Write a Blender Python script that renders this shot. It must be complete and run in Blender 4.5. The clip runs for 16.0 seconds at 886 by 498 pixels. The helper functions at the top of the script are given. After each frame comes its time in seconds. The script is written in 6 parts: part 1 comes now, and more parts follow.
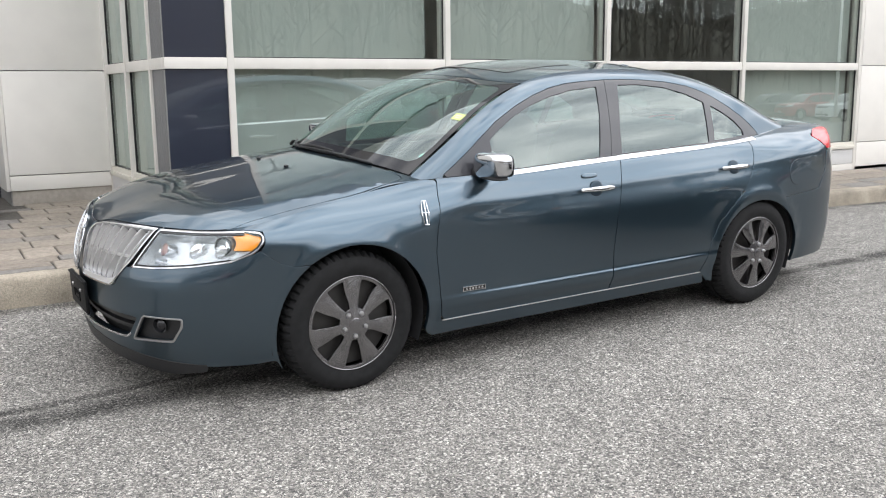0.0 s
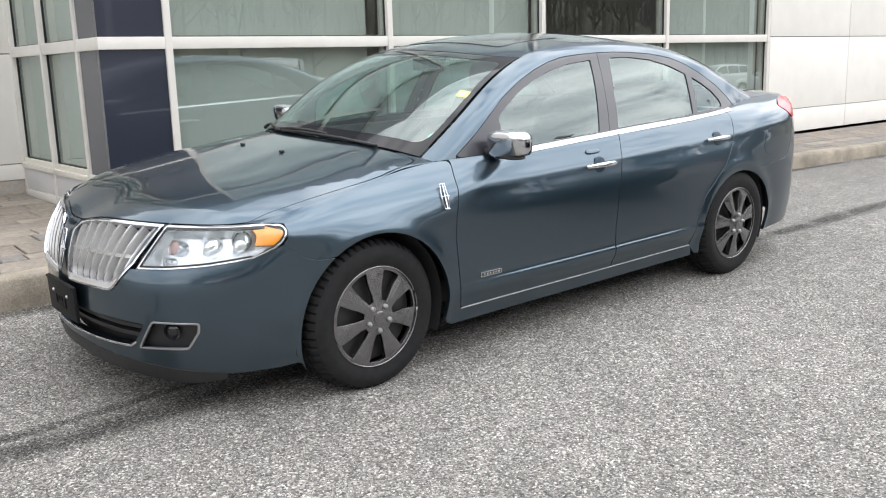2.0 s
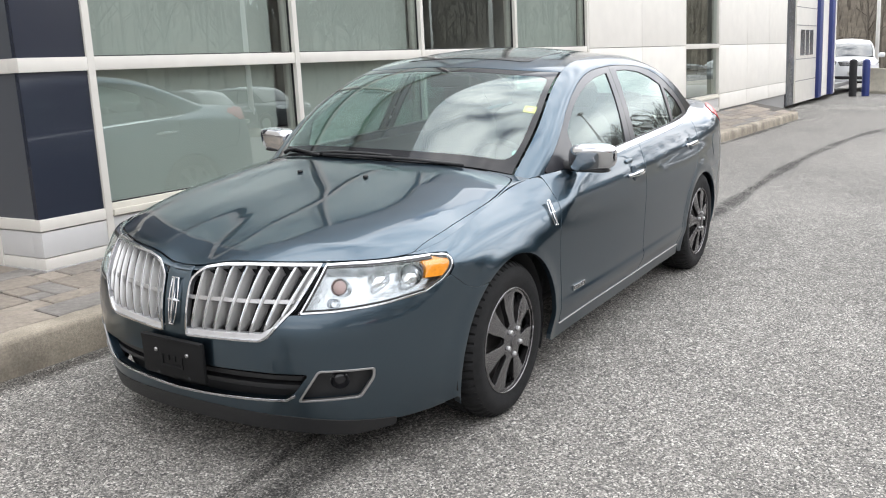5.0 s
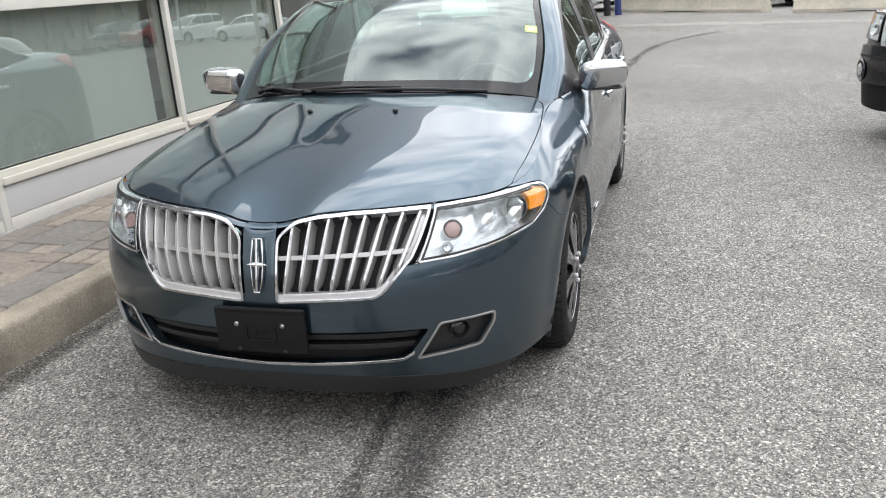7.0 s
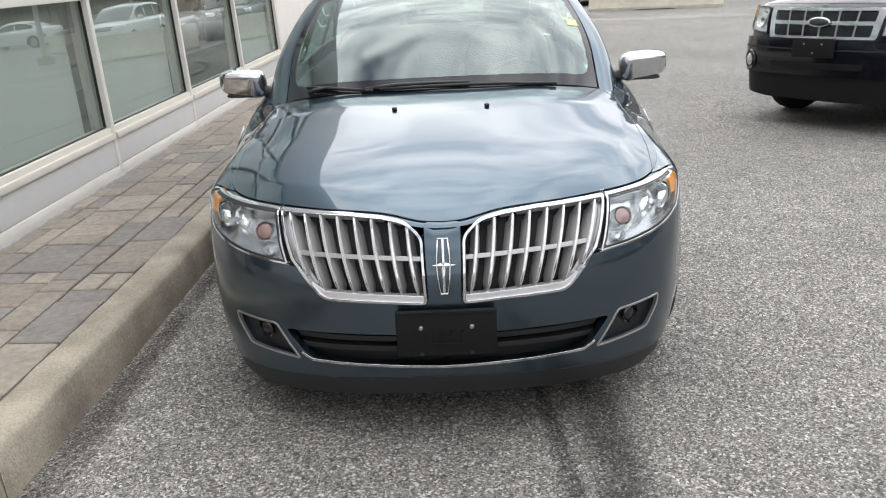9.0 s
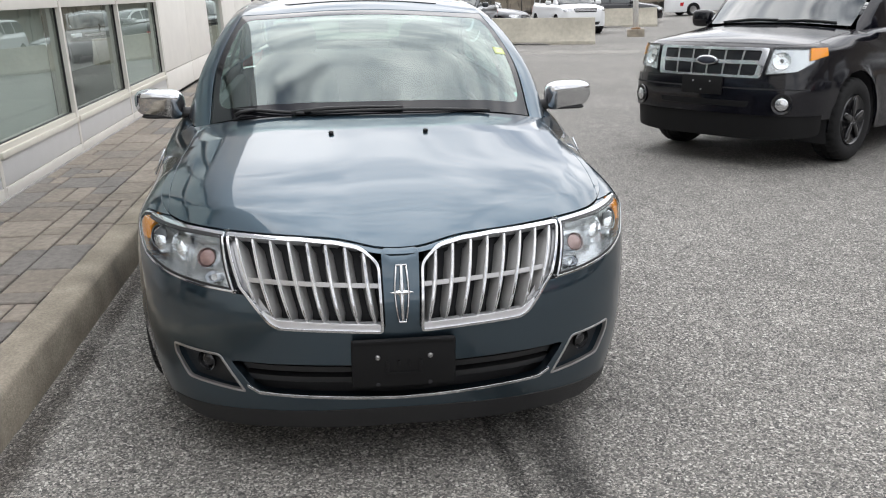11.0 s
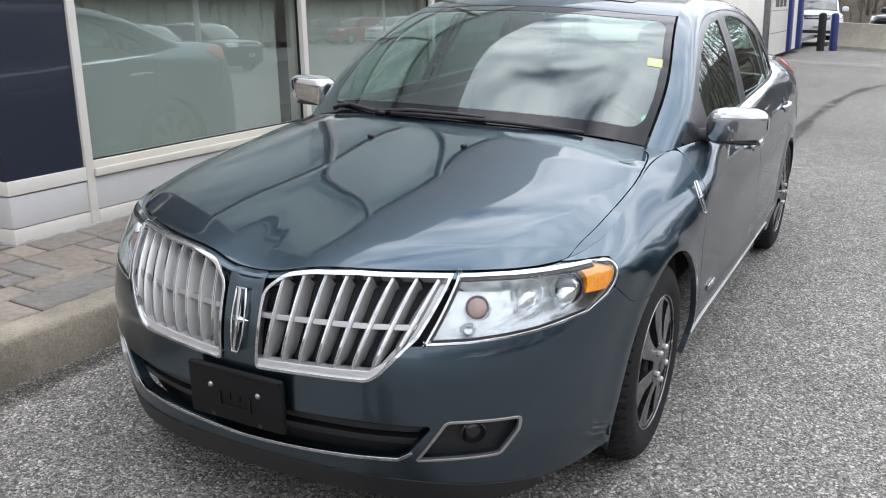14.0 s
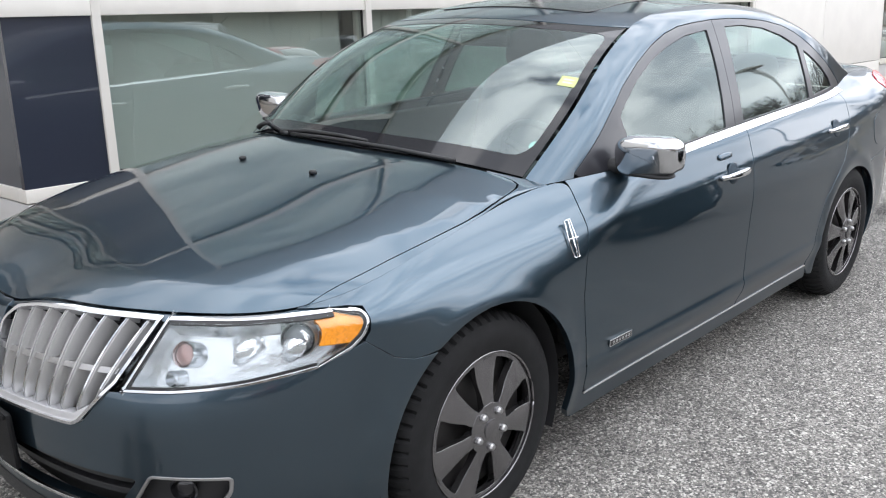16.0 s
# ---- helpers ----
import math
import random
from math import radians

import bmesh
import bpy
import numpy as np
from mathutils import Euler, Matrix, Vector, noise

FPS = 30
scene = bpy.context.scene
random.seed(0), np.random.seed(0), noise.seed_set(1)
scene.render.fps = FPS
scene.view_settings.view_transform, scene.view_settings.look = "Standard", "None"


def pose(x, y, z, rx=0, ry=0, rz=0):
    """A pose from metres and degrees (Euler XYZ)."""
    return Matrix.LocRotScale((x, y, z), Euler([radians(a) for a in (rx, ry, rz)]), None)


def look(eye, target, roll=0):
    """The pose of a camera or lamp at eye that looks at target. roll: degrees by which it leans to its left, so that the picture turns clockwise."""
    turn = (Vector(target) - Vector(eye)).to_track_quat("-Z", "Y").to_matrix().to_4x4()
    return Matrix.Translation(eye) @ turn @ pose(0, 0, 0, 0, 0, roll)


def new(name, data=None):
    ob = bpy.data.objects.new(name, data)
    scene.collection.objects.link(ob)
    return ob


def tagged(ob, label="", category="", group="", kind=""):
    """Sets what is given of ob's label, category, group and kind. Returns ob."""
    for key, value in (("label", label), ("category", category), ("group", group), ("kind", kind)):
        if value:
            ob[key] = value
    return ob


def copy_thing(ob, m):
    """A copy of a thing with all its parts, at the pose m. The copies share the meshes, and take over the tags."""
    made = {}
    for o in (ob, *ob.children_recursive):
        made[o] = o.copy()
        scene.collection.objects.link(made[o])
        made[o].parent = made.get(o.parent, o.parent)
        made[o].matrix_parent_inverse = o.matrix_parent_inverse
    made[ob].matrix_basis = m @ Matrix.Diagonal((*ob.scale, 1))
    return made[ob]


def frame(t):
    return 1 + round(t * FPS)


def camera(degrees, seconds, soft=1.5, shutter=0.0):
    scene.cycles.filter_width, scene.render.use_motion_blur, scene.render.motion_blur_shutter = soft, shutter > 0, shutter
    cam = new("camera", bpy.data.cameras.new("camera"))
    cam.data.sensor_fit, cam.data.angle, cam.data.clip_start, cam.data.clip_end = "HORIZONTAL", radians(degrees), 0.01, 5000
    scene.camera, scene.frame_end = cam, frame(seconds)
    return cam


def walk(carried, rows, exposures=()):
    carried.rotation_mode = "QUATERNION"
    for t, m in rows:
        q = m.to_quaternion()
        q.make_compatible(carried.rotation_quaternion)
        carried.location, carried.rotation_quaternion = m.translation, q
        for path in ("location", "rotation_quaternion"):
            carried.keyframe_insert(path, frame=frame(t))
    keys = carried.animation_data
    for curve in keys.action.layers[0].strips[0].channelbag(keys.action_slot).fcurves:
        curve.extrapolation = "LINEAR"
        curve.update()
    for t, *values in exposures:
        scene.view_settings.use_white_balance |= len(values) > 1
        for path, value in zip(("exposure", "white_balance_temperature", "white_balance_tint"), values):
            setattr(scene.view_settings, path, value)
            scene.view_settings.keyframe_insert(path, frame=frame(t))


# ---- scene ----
# camera: a hand-held walk round the nose of the parked saloon and back
cam = camera(52.2, 16.0, soft=1.1)
METRES = 8.678
ROWS = [
    (0.0, 0.0, 0.0, 0.0, -0.11, -10.03, 0.61),
    (0.5, -0.0008, 0.0027, 0.0, 2.08, -11.89, 0.47),
    (1.0, -0.0226, 0.0099, -0.0017, 0.96, -12.24, 1.55),
    (1.5, -0.0513, 0.0182, 0.0002, -4.15, -11.27, 2.46),
    (2.0, -0.0723, 0.0299, -0.0001, -8.27, -11.49, 1.67),
    (2.5, -0.0962, 0.0474, 0.0004, -11.78, -12.19, 2.61),
    (3.0, -0.1152, 0.0607, 0.0019, -12.64, -12.43, 2.27),
    (3.5, -0.1474, 0.0689, 0.0028, -15.86, -11.83, 2.66),
    (6.0, -0.3107, 0.14, 0.0122, -34.96, -13.68, 4.14),
    (6.5, -0.3346, 0.1705, 0.0093, -40.11, -15.58, 5.44),
    (7.0, -0.3508, 0.1948, 0.0119, -42.73, -16.46, 5.12),
    (7.5, -0.381, 0.2237, 0.0114, -45.37, -16.53, 4.36),
    (8.0, -0.4076, 0.2495, 0.0183, -49.1, -16.46, 4.99),
    (10.5, -0.4668, 0.3469, 0.0209, -64.4, -17.38, 3.48),
    (11.0, -0.4498, 0.3345, 0.0192, -64.69, -16.22, 3.08),
    (11.5, -0.4228, 0.3144, 0.0191, -61.39, -16.79, 2.84),
    (12.0, -0.3938, 0.3015, 0.0137, -54.08, -15.77, 2.05),
    (12.5, -0.3613, 0.2848, 0.0155, -45.96, -14.33, 2.59),
    (13.0, -0.333, 0.2551, 0.0141, -40.62, -13.85, 2.74),
    (13.5, -0.3033, 0.2296, 0.0149, -35.65, -14.62, 1.84),
    (14.0, -0.2674, 0.2212, 0.0095, -29.87, -15.01, 1.1),
    (14.5, -0.2345, 0.2117, 0.0122, -24.47, -16.01, 0.71),
    (15.0, -0.1973, 0.193, 0.0135, -19.46, -15.47, 1.25),
    (15.5, -0.1606, 0.1859, 0.0107, -16.57, -15.15, 2.3),
    (16.0, -0.1239, 0.1969, 0.0077, -14.77, -14.07, 2.01),
]
walk(cam, [(t, pose(-3.049, -4.462, 1.290, 0, 0, -31.43) @ pose(METRES * x, METRES * y, METRES * z, 90 + pitch, roll, yaw)) for t, x, y, z, yaw, pitch, roll in ROWS],
     [(0.0, 0.51, 6400, 11), (1.0, 0.59, 6400, 11), (3.5, 0.55, 6400, 11), (7.0, 0.41, 6450, 11), (10.3, 0.18, 6450, 11), (12.0, 0.03, 6400, 11), (12.5, 0.03, 6400, 11), (13.5, 0.08, 6300, 11), (14.0, 0.22, 6200, 12), (15.0, 0.40, 6150, 12), (16.0, 0.45, 6200, 12)])
# ---- sky, sun ----
world = bpy.data.worlds.new("cloudy_sky")
scene.world = world
world.use_nodes = True
_n, _l = world.node_tree.nodes, world.node_tree.links
_n.clear()
_sky = _n.new("ShaderNodeTexSky")
_sky.sky_type, _sky.sun_disc = "NISHITA", False
_sky.sun_elevation, _sky.sun_rotation = radians(57.4), radians(111.8)
_out, _bg1, _bg2, _mix = _n.new("ShaderNodeOutputWorld"), _n.new("ShaderNodeBackground"), _n.new("ShaderNodeBackground"), _n.new("ShaderNodeMixShader")
_tc, _map, _noise, _ramp, _noise2, _ramp2 = (_n.new("ShaderNode" + k) for k in ("TexCoord", "Mapping", "TexNoise", "ValToRGB", "TexNoise", "ValToRGB"))
_map.inputs["Scale"].default_value = (1, 1, 2.6)
_l.new(_tc.outputs["Generated"], _map.inputs[0])
for _q, _s, _d in ((_noise, 2.6, 6), (_noise2, 4.6, 8)):
    _l.new(_map.outputs[0], _q.inputs["Vector"])
    _q.inputs["Scale"].default_value, _q.inputs["Detail"].default_value, _q.inputs["Roughness"].default_value = _s, _d, .55
_noise.inputs["Distortion"].default_value = .4
_ramp.color_ramp.elements[0].position, _ramp.color_ramp.elements[1].position = .28, .42
_ramp2.color_ramp.elements[0].position, _ramp2.color_ramp.elements[1].position = .38, .66
_ramp2.color_ramp.elements[0].color, _ramp2.color_ramp.elements[1].color = (.56, .59, .63, 1), (1.20, 1.19, 1.18, 1)
_l.new(_noise.outputs[0], _ramp.inputs[0])
_l.new(_noise2.outputs[0], _ramp2.inputs[0])
_l.new(_sky.outputs[0], _bg1.inputs[0])
_bg1.inputs[1].default_value = .10
# the cloud is brightest round the veiled sun
SUN_DIR = Vector((.50, -.20, .842)).normalized()
_dot, _glow, _norm = _n.new("ShaderNodeVectorMath"), _n.new("ShaderNodeValToRGB"), _n.new("ShaderNodeVectorMath")
_norm.operation, _dot.operation = "NORMALIZE", "DOT_PRODUCT"
_dot.inputs[1].default_value = SUN_DIR
_l.new(_tc.outputs["Generated"], _norm.inputs[0])
_l.new(_norm.outputs[0], _dot.inputs[0])
_half = _n.new("ShaderNodeMapRange")
_half.inputs[1].default_value, _half.inputs[2].default_value = -1, 1
_l.new(_dot.outputs["Value"], _half.inputs[0])
_l.new(_half.outputs[0], _glow.inputs[0])
for _e, (_p, _c) in zip([_glow.color_ramp.elements[0], _glow.color_ramp.elements[1], _glow.color_ramp.elements.new(.6), _glow.color_ramp.elements.new(.85), _glow.color_ramp.elements.new(.95)], ((0, .46), (1, 1.10), (.6, .52), (.85, .82), (.95, .98))):
    _e.position, _e.color = _p, (_c, _c, _c, 1)
_prod = _n.new("ShaderNodeMix")
_prod.data_type, _prod.blend_type = "RGBA", "MULTIPLY"
_prod.inputs[0].default_value = 1
_l.new(_ramp2.outputs[0], _prod.inputs[6])
_l.new(_glow.outputs[0], _prod.inputs[7])
_l.new(_prod.outputs[2], _bg2.inputs[0])
_bg2.inputs[1].default_value = 3.0
_l.new(_ramp.outputs[0], _mix.inputs[0])
_l.new(_bg1.outputs[0], _mix.inputs[1])
_l.new(_bg2.outputs[0], _mix.inputs[2])
_l.new(_mix.outputs[0], _out.inputs[0])
sun = new("sun", bpy.data.lights.new("sun", "SUN"))
sun.data.energy, sun.data.angle, sun.data.color = .44, radians(120), (1, .97, .92)
sun.matrix_world = look(SUN_DIR * 40, (0, 0, 0))
# ---- materials ----
def material(name, base, rough=.5, metal=0.0, coat=0.0, spec=.5, var=0.0, scale=20.0, bump=0.0, bump_scale=200.0, var2=0.0, scale2=3.0, tint=None, extra=None):
    m = bpy.data.materials.new(name)
    m.use_nodes = True
    n, l = m.node_tree.nodes, m.node_tree.links
    b = n["Principled BSDF"]
    b.inputs["Base Color"].default_value = (*base, 1)
    b.inputs["Roughness"].default_value, b.inputs["Metallic"].default_value = rough, metal
    b.inputs["Coat Weight"].default_value, b.inputs["Coat Roughness"].default_value = coat, .012
    b.inputs["Specular IOR Level"].default_value = spec
    tc = n.new("ShaderNodeTexCoord")
    last = None
    for v, s, d in ((var, scale, 5), (var2, scale2, 4)):
        if v:
            t, r = n.new("ShaderNodeTexNoise"), n.new("ShaderNodeMapRange")
            l.new(tc.outputs["Object"], t.inputs["Vector"])
            t.inputs["Scale"].default_value, t.inputs["Detail"].default_value = s, d
            r.inputs[1].default_value, r.inputs[2].default_value, r.inputs[3].default_value, r.inputs[4].default_value = .3, .7, 1 - v, 1 + v
            l.new(t.outputs[0], r.inputs[0])
            x = n.new("ShaderNodeMix")
            x.data_type, x.blend_type = "RGBA", "MULTIPLY"
            x.inputs[0].default_value = 1
            x.inputs[6].default_value = (*base, 1)
            if last:
                l.new(last, x.inputs[6])
            l.new(r.outputs[0], x.inputs[7])
            last = x.outputs[2]
    if last:
        l.new(last, b.inputs["Base Color"])
    if bump:
        t, u = n.new("ShaderNodeTexNoise"), n.new("ShaderNodeBump")
        l.new(tc.outputs["Object"], t.inputs["Vector"])
        t.inputs["Scale"].default_value, t.inputs["Detail"].default_value = bump_scale, 4
        u.inputs["Strength"].default_value, u.inputs["Distance"].default_value = bump, .01
        l.new(t.outputs[0], u.inputs["Height"])
        l.new(u.outputs[0], b.inputs["Normal"])
    return m


def glass(name, tint, straight=.10, rough=0.0):
    """A thin pane: clear, tinted, with a reflection that grows at a glancing view."""
    m = bpy.data.materials.new(name)
    m.use_nodes = True
    n, l = m.node_tree.nodes, m.node_tree.links
    n.clear()
    o, t, g, x, f, p, q = (n.new("ShaderNode" + k) for k in ("OutputMaterial", "BsdfTransparent", "BsdfGlossy", "MixShader", "LayerWeight", "Math", "MapRange"))
    t.inputs[0].default_value = (*tint, 1)
    g.inputs["Roughness"].default_value = rough
    g.inputs["Color"].default_value = (.90, 1, .975, 1)
    f.inputs["Blend"].default_value = .5
    p.operation, p.inputs[1].default_value = "POWER", 5
    q.inputs[3].default_value, q.inputs[4].default_value = straight, 1
    l.new(f.outputs["Facing"], p.inputs[0])
    l.new(p.outputs[0], q.inputs[0])
    l.new(q.outputs[0], x.inputs[0])
    l.new(t.outputs[0], x.inputs[1])
    l.new(g.outputs[0], x.inputs[2])
    l.new(x.outputs[0], o.inputs[0])
    return m


PAINT = material("slate_blue_paint", (.053, .083, .109), .31, .97, 1.0)
# the flakes lie at many angles, so the base coat does not turn into a mirror at a glancing view
PAINT.node_tree.nodes["Principled BSDF"].inputs["Specular Tint"].default_value = (.40, .42, .44, 1)
PAINT.node_tree.nodes["Principled BSDF"].inputs["Coat IOR"].default_value = 1.55
CHROME = material("chrome", (.64, .65, .67), .09, 1.0)
SATIN = material("satin_silver", (.43, .425, .425), .32, .9)
BARSATIN = material("brushed_bar_silver", (.58, .575, .57), .38, .75)
BRIGHTSATIN = material("bright_satin_silver", (.78, .78, .80), .3, .7)
BLACK = material("black_plastic", (.012, .012, .013), .5, bump=.1, bump_scale=600)
GLOSSBLACK = material("gloss_black_trim", (.012, .012, .014), .15, coat=.2)
RUBBER = material("tyre_rubber", (.009, .009, .0095), .8, spec=.28, var=.25, scale=30, bump=.15, bump_scale=300)
CAP = material("gunmetal_wheel", (.22, .215, .22), .24, .95, var=.1)
CARGLASS = glass("car_glass", (.56, .73, .67), .148)
HOLDER = material("dull_black_plastic", (.006, .006, .0065), .62, spec=.25, bump=.08, bump_scale=400)
POLEWHITE = material("white_pole_paint", (.82, .81, .79), .5, var=.05, scale=3)
CABIN = material("grey_cabin_trim", (.05, .052, .055), .8, var=.2, scale=60)
CONCRETE = material("kerb_concrete", (.275, .240, .190), .9, var=.20, scale=90, var2=.36, scale2=3.4, bump=.6, bump_scale=150)
PLINTH = material("plinth_concrete", (.33, .30, .265), .9, var=.10, scale=30, var2=.15, scale2=2.5, bump=.3, bump_scale=90)
WHITE = material("cream_wall_panel", (.69, .665, .62), .6, var=.03, scale=4)
ALU = material("white_aluminium", (.64, .615, .57), .38, var=.04, scale=5)
NAVY = material("navy_panel", (.024, .028, .042), .18, coat=.5)
PANE = glass("building_glass", (.75, .80, .775), .19)
BLIND = material("grey_green_blind", (.41, .43, .41), .8, var=.03, scale=3)
DARK = material("dark_interior", (.02, .02, .022), .9)
SIDEGLASS = glass("side_glass", (.40, .52, .49), .13)
LENS = glass("clear_lamp_lens", (.93, .95, .96), .05)
LAMPBOWL = material("lamp_housing", (.66, .67, .68), .26, .85, bump=.7, bump_scale=18)
REFLECTOR = material("lamp_reflector", (.86, .87, .88), .15, .95, bump=.5, bump_scale=45)
AMBERLENS = material("amber_lens", (.85, .30, .02), .15, coat=.6, var=.15, scale=150)
REDLENS = material("red_lens", (.50, .015, .02), .25, coat=.2)
RUSTLENS = material("dusky_red_lens", (.34, .21, .19), .2, .3, coat=.6, var=.2, scale=120)
DARKLENS = material("smoked_lens", (.11, .115, .12), .10, .2, coat=.3)
FRITBLACK = material("printed_black_border", (.008, .008, .010), .06, spec=.36)
FRAMEBLACK = material("satin_black_frame", (.022, .022, .027), .28, coat=.3)
# body paint darkened to give the shade inside the handle hollows
CUPSHADE = material("shaded_recess_paint", (.02, .04, .06), .4, .3)
CABINLIGHT = material("light_headliner", (.30, .30, .29), .9)
STICKY = material("yellow_sticker", (.44, .51, .18), .5)
STICKT = material("teal_sticker", (.30, .62, .57), .5)
DARKMETAL = material("dark_steel", (.05, .048, .046), .5, .6)
CREAM = material("cream_aluminium", (.58, .55, .485), .4, var=.03, scale=6)
PANELGREY = material("pale_lilac_panel", (.52, .515, .51), .4, var=.03, scale=5)
NAVYGREY = material("grey_glass_panel", (.075, .08, .09), .25)
KICK = material("scuffed_plinth", (.34, .33, .32), .8, var=.25, scale=12, bump=.3, bump_scale=60)
SEAM = material("dark_joint", (.25, .245, .24), .9)
FASCIA = material("fascia_metal", (.45, .46, .47), .5, var=.03, scale=2)
FLOORIN = material("showroom_floor", (.20, .20, .20), .4)
BLUE = material("blue_steel", (.02, .035, .16), .45)
JOINT = material("paving_joint", (.075, .068, .06), .95, var=.3, scale=40)


def asphalt_material():
    """Coarse pale stones in dark binder: one random grey to each stone, a finer set between, large faint patches."""
    m = bpy.data.materials.new("asphalt")
    m.use_nodes = True
    n, l = m.node_tree.nodes, m.node_tree.links
    b = n["Principled BSDF"]
    b.inputs["Roughness"].default_value, b.inputs["Specular IOR Level"].default_value = .85, .3
    tc = n.new("ShaderNodeTexCoord")
    v1, v2 = n.new("ShaderNodeTexVoronoi"), n.new("ShaderNodeTexVoronoi")
    big, mid = n.new("ShaderNodeTexNoise"), n.new("ShaderNodeTexNoise")
    for q, s in ((v1, 125), (v2, 270), (big, .35), (mid, 6)):
        l.new(tc.outputs["Object"], q.inputs["Vector"])
        q.inputs["Scale"].default_value = s
    big.inputs["Detail"].default_value = mid.inputs["Detail"].default_value = 5
    sep1, sep2 = n.new("ShaderNodeSeparateColor"), n.new("ShaderNodeSeparateColor")
    l.new(v1.outputs["Color"], sep1.inputs[0])
    l.new(v2.outputs["Color"], sep2.inputs[0])
    r1, r2, rd = (n.new("ShaderNodeValToRGB") for _ in range(3))
    for r, stops in ((r1, ((0, (.046, .046, .044)), (.45, (.134, .127, .118)), (.78, (.243, .231, .211)), (1, (.51, .487, .449)))), (r2, ((0, (.05, .05, .048)), (.6, (.165, .158, .146)), (1, (.46, .436, .40)))), (rd, ((0, (1, 1, 1)), (1, (0, 0, 0))))):
        e = r.color_ramp.elements
        while len(e) < len(stops):
            e.new(.5)
        for k, (p, c) in enumerate(stops):
            e[k].position, e[k].color = p, (*c, 1)
    l.new(sep1.outputs[0], r1.inputs[0])
    l.new(sep2.outputs[1], r2.inputs[0])
    mx = n.new("ShaderNodeMix")
    mx.data_type = "RGBA"
    thr = n.new("ShaderNodeMath")
    thr.operation, thr.inputs[1].default_value = "GREATER_THAN", .42
    l.new(sep1.outputs[1], thr.inputs[0])
    l.new(thr.outputs[0], mx.inputs[0])
    l.new(r2.outputs[0], mx.inputs[6])
    l.new(r1.outputs[0], mx.inputs[7])
    last = mx.outputs[2]
    for q, lo, hi in ((big, .86, 1.12), (mid, .88, 1.12)):
        mr, mu = n.new("ShaderNodeMapRange"), n.new("ShaderNodeMix")
        mr.inputs[1].default_value, mr.inputs[2].default_value, mr.inputs[3].default_value, mr.inputs[4].default_value = .3, .7, lo, hi
        mu.data_type, mu.blend_type = "RGBA", "MULTIPLY"
        mu.inputs[0].default_value = 1
        l.new(q.outputs[0], mr.inputs[0])
        l.new(last, mu.inputs[6])
        l.new(mr.outputs[0], mu.inputs[7])
        last = mu.outputs[2]
    l.new(last, b.inputs["Base Color"])
    bu = n.new("ShaderNodeBump")
    bu.inputs["Strength"].default_value, bu.inputs["Distance"].default_value, bu.invert = .6, .006, True
    l.new(v1.outputs["Distance"], bu.inputs["Height"])
    l.new(bu.outputs[0], b.inputs["Normal"])
    return m


def stain_material(name, colour, most, scale=4.0):
    """A worn film over what lies below: patchy, fading to its edges across the strip."""
    m = bpy.data.materials.new(name)
    m.use_nodes = True
    n, l = m.node_tree.nodes, m.node_tree.links
    b, o = n["Principled BSDF"], n["Material Output"]
    b.inputs["Base Color"].default_value, b.inputs["Roughness"].default_value = (*colour, 1), .85
    t, x = n.new("ShaderNodeBsdfTransparent"), n.new("ShaderNodeMixShader")
    tc, uv = n.new("ShaderNodeTexCoord"), n.new("ShaderNodeSeparateXYZ")
    l.new(tc.outputs["UV"], uv.inputs[0])
    ed = n.new("ShaderNodeMath")
    ed.operation, ed.inputs[1].default_value = "PINGPONG", .5
    l.new(uv.outputs[1], ed.inputs[0])
    nz, fine = n.new("ShaderNodeTexNoise"), n.new("ShaderNodeTexNoise")
    for q, s in ((nz, scale), (fine, 120)):
        l.new(tc.outputs["Object"], q.inputs["Vector"])
        q.inputs["Scale"].default_value, q.inputs["Detail"].default_value = s, 5
    m1, m2, m3 = (n.new("ShaderNodeMapRange") for _ in range(3))
    for q, a, c in ((m1, .0, .42), (m2, .24, .54), (m3, .25, .6)):
        q.inputs[1].default_value, q.inputs[2].default_value, q.interpolation_type = a, c, "SMOOTHSTEP"
    l.new(ed.outputs[0], m1.inputs[0])
    l.new(nz.outputs[0], m2.inputs[0])
    l.new(fine.outputs[0], m3.inputs[0])
    k1, k2, k3 = (n.new("ShaderNodeMath") for _ in range(3))
    for k in (k1, k2, k3):
        k.operation = "MULTIPLY"
    l.new(m1.outputs[0], k1.inputs[0])
    l.new(m2.outputs[0], k1.inputs[1])
    l.new(k1.outputs[0], k2.inputs[0])
    l.new(m3.outputs[0], k2.inputs[1])
    l.new(k2.outputs[0], k3.inputs[0])
    k3.inputs[1].default_value = most
    l.new(k3.outputs[0], x.inputs[0])
    l.new(t.outputs[0], x.inputs[1])
    l.new(b.outputs[0], x.inputs[2])
    l.new(x.outputs[0], o.inputs[0])
    return m


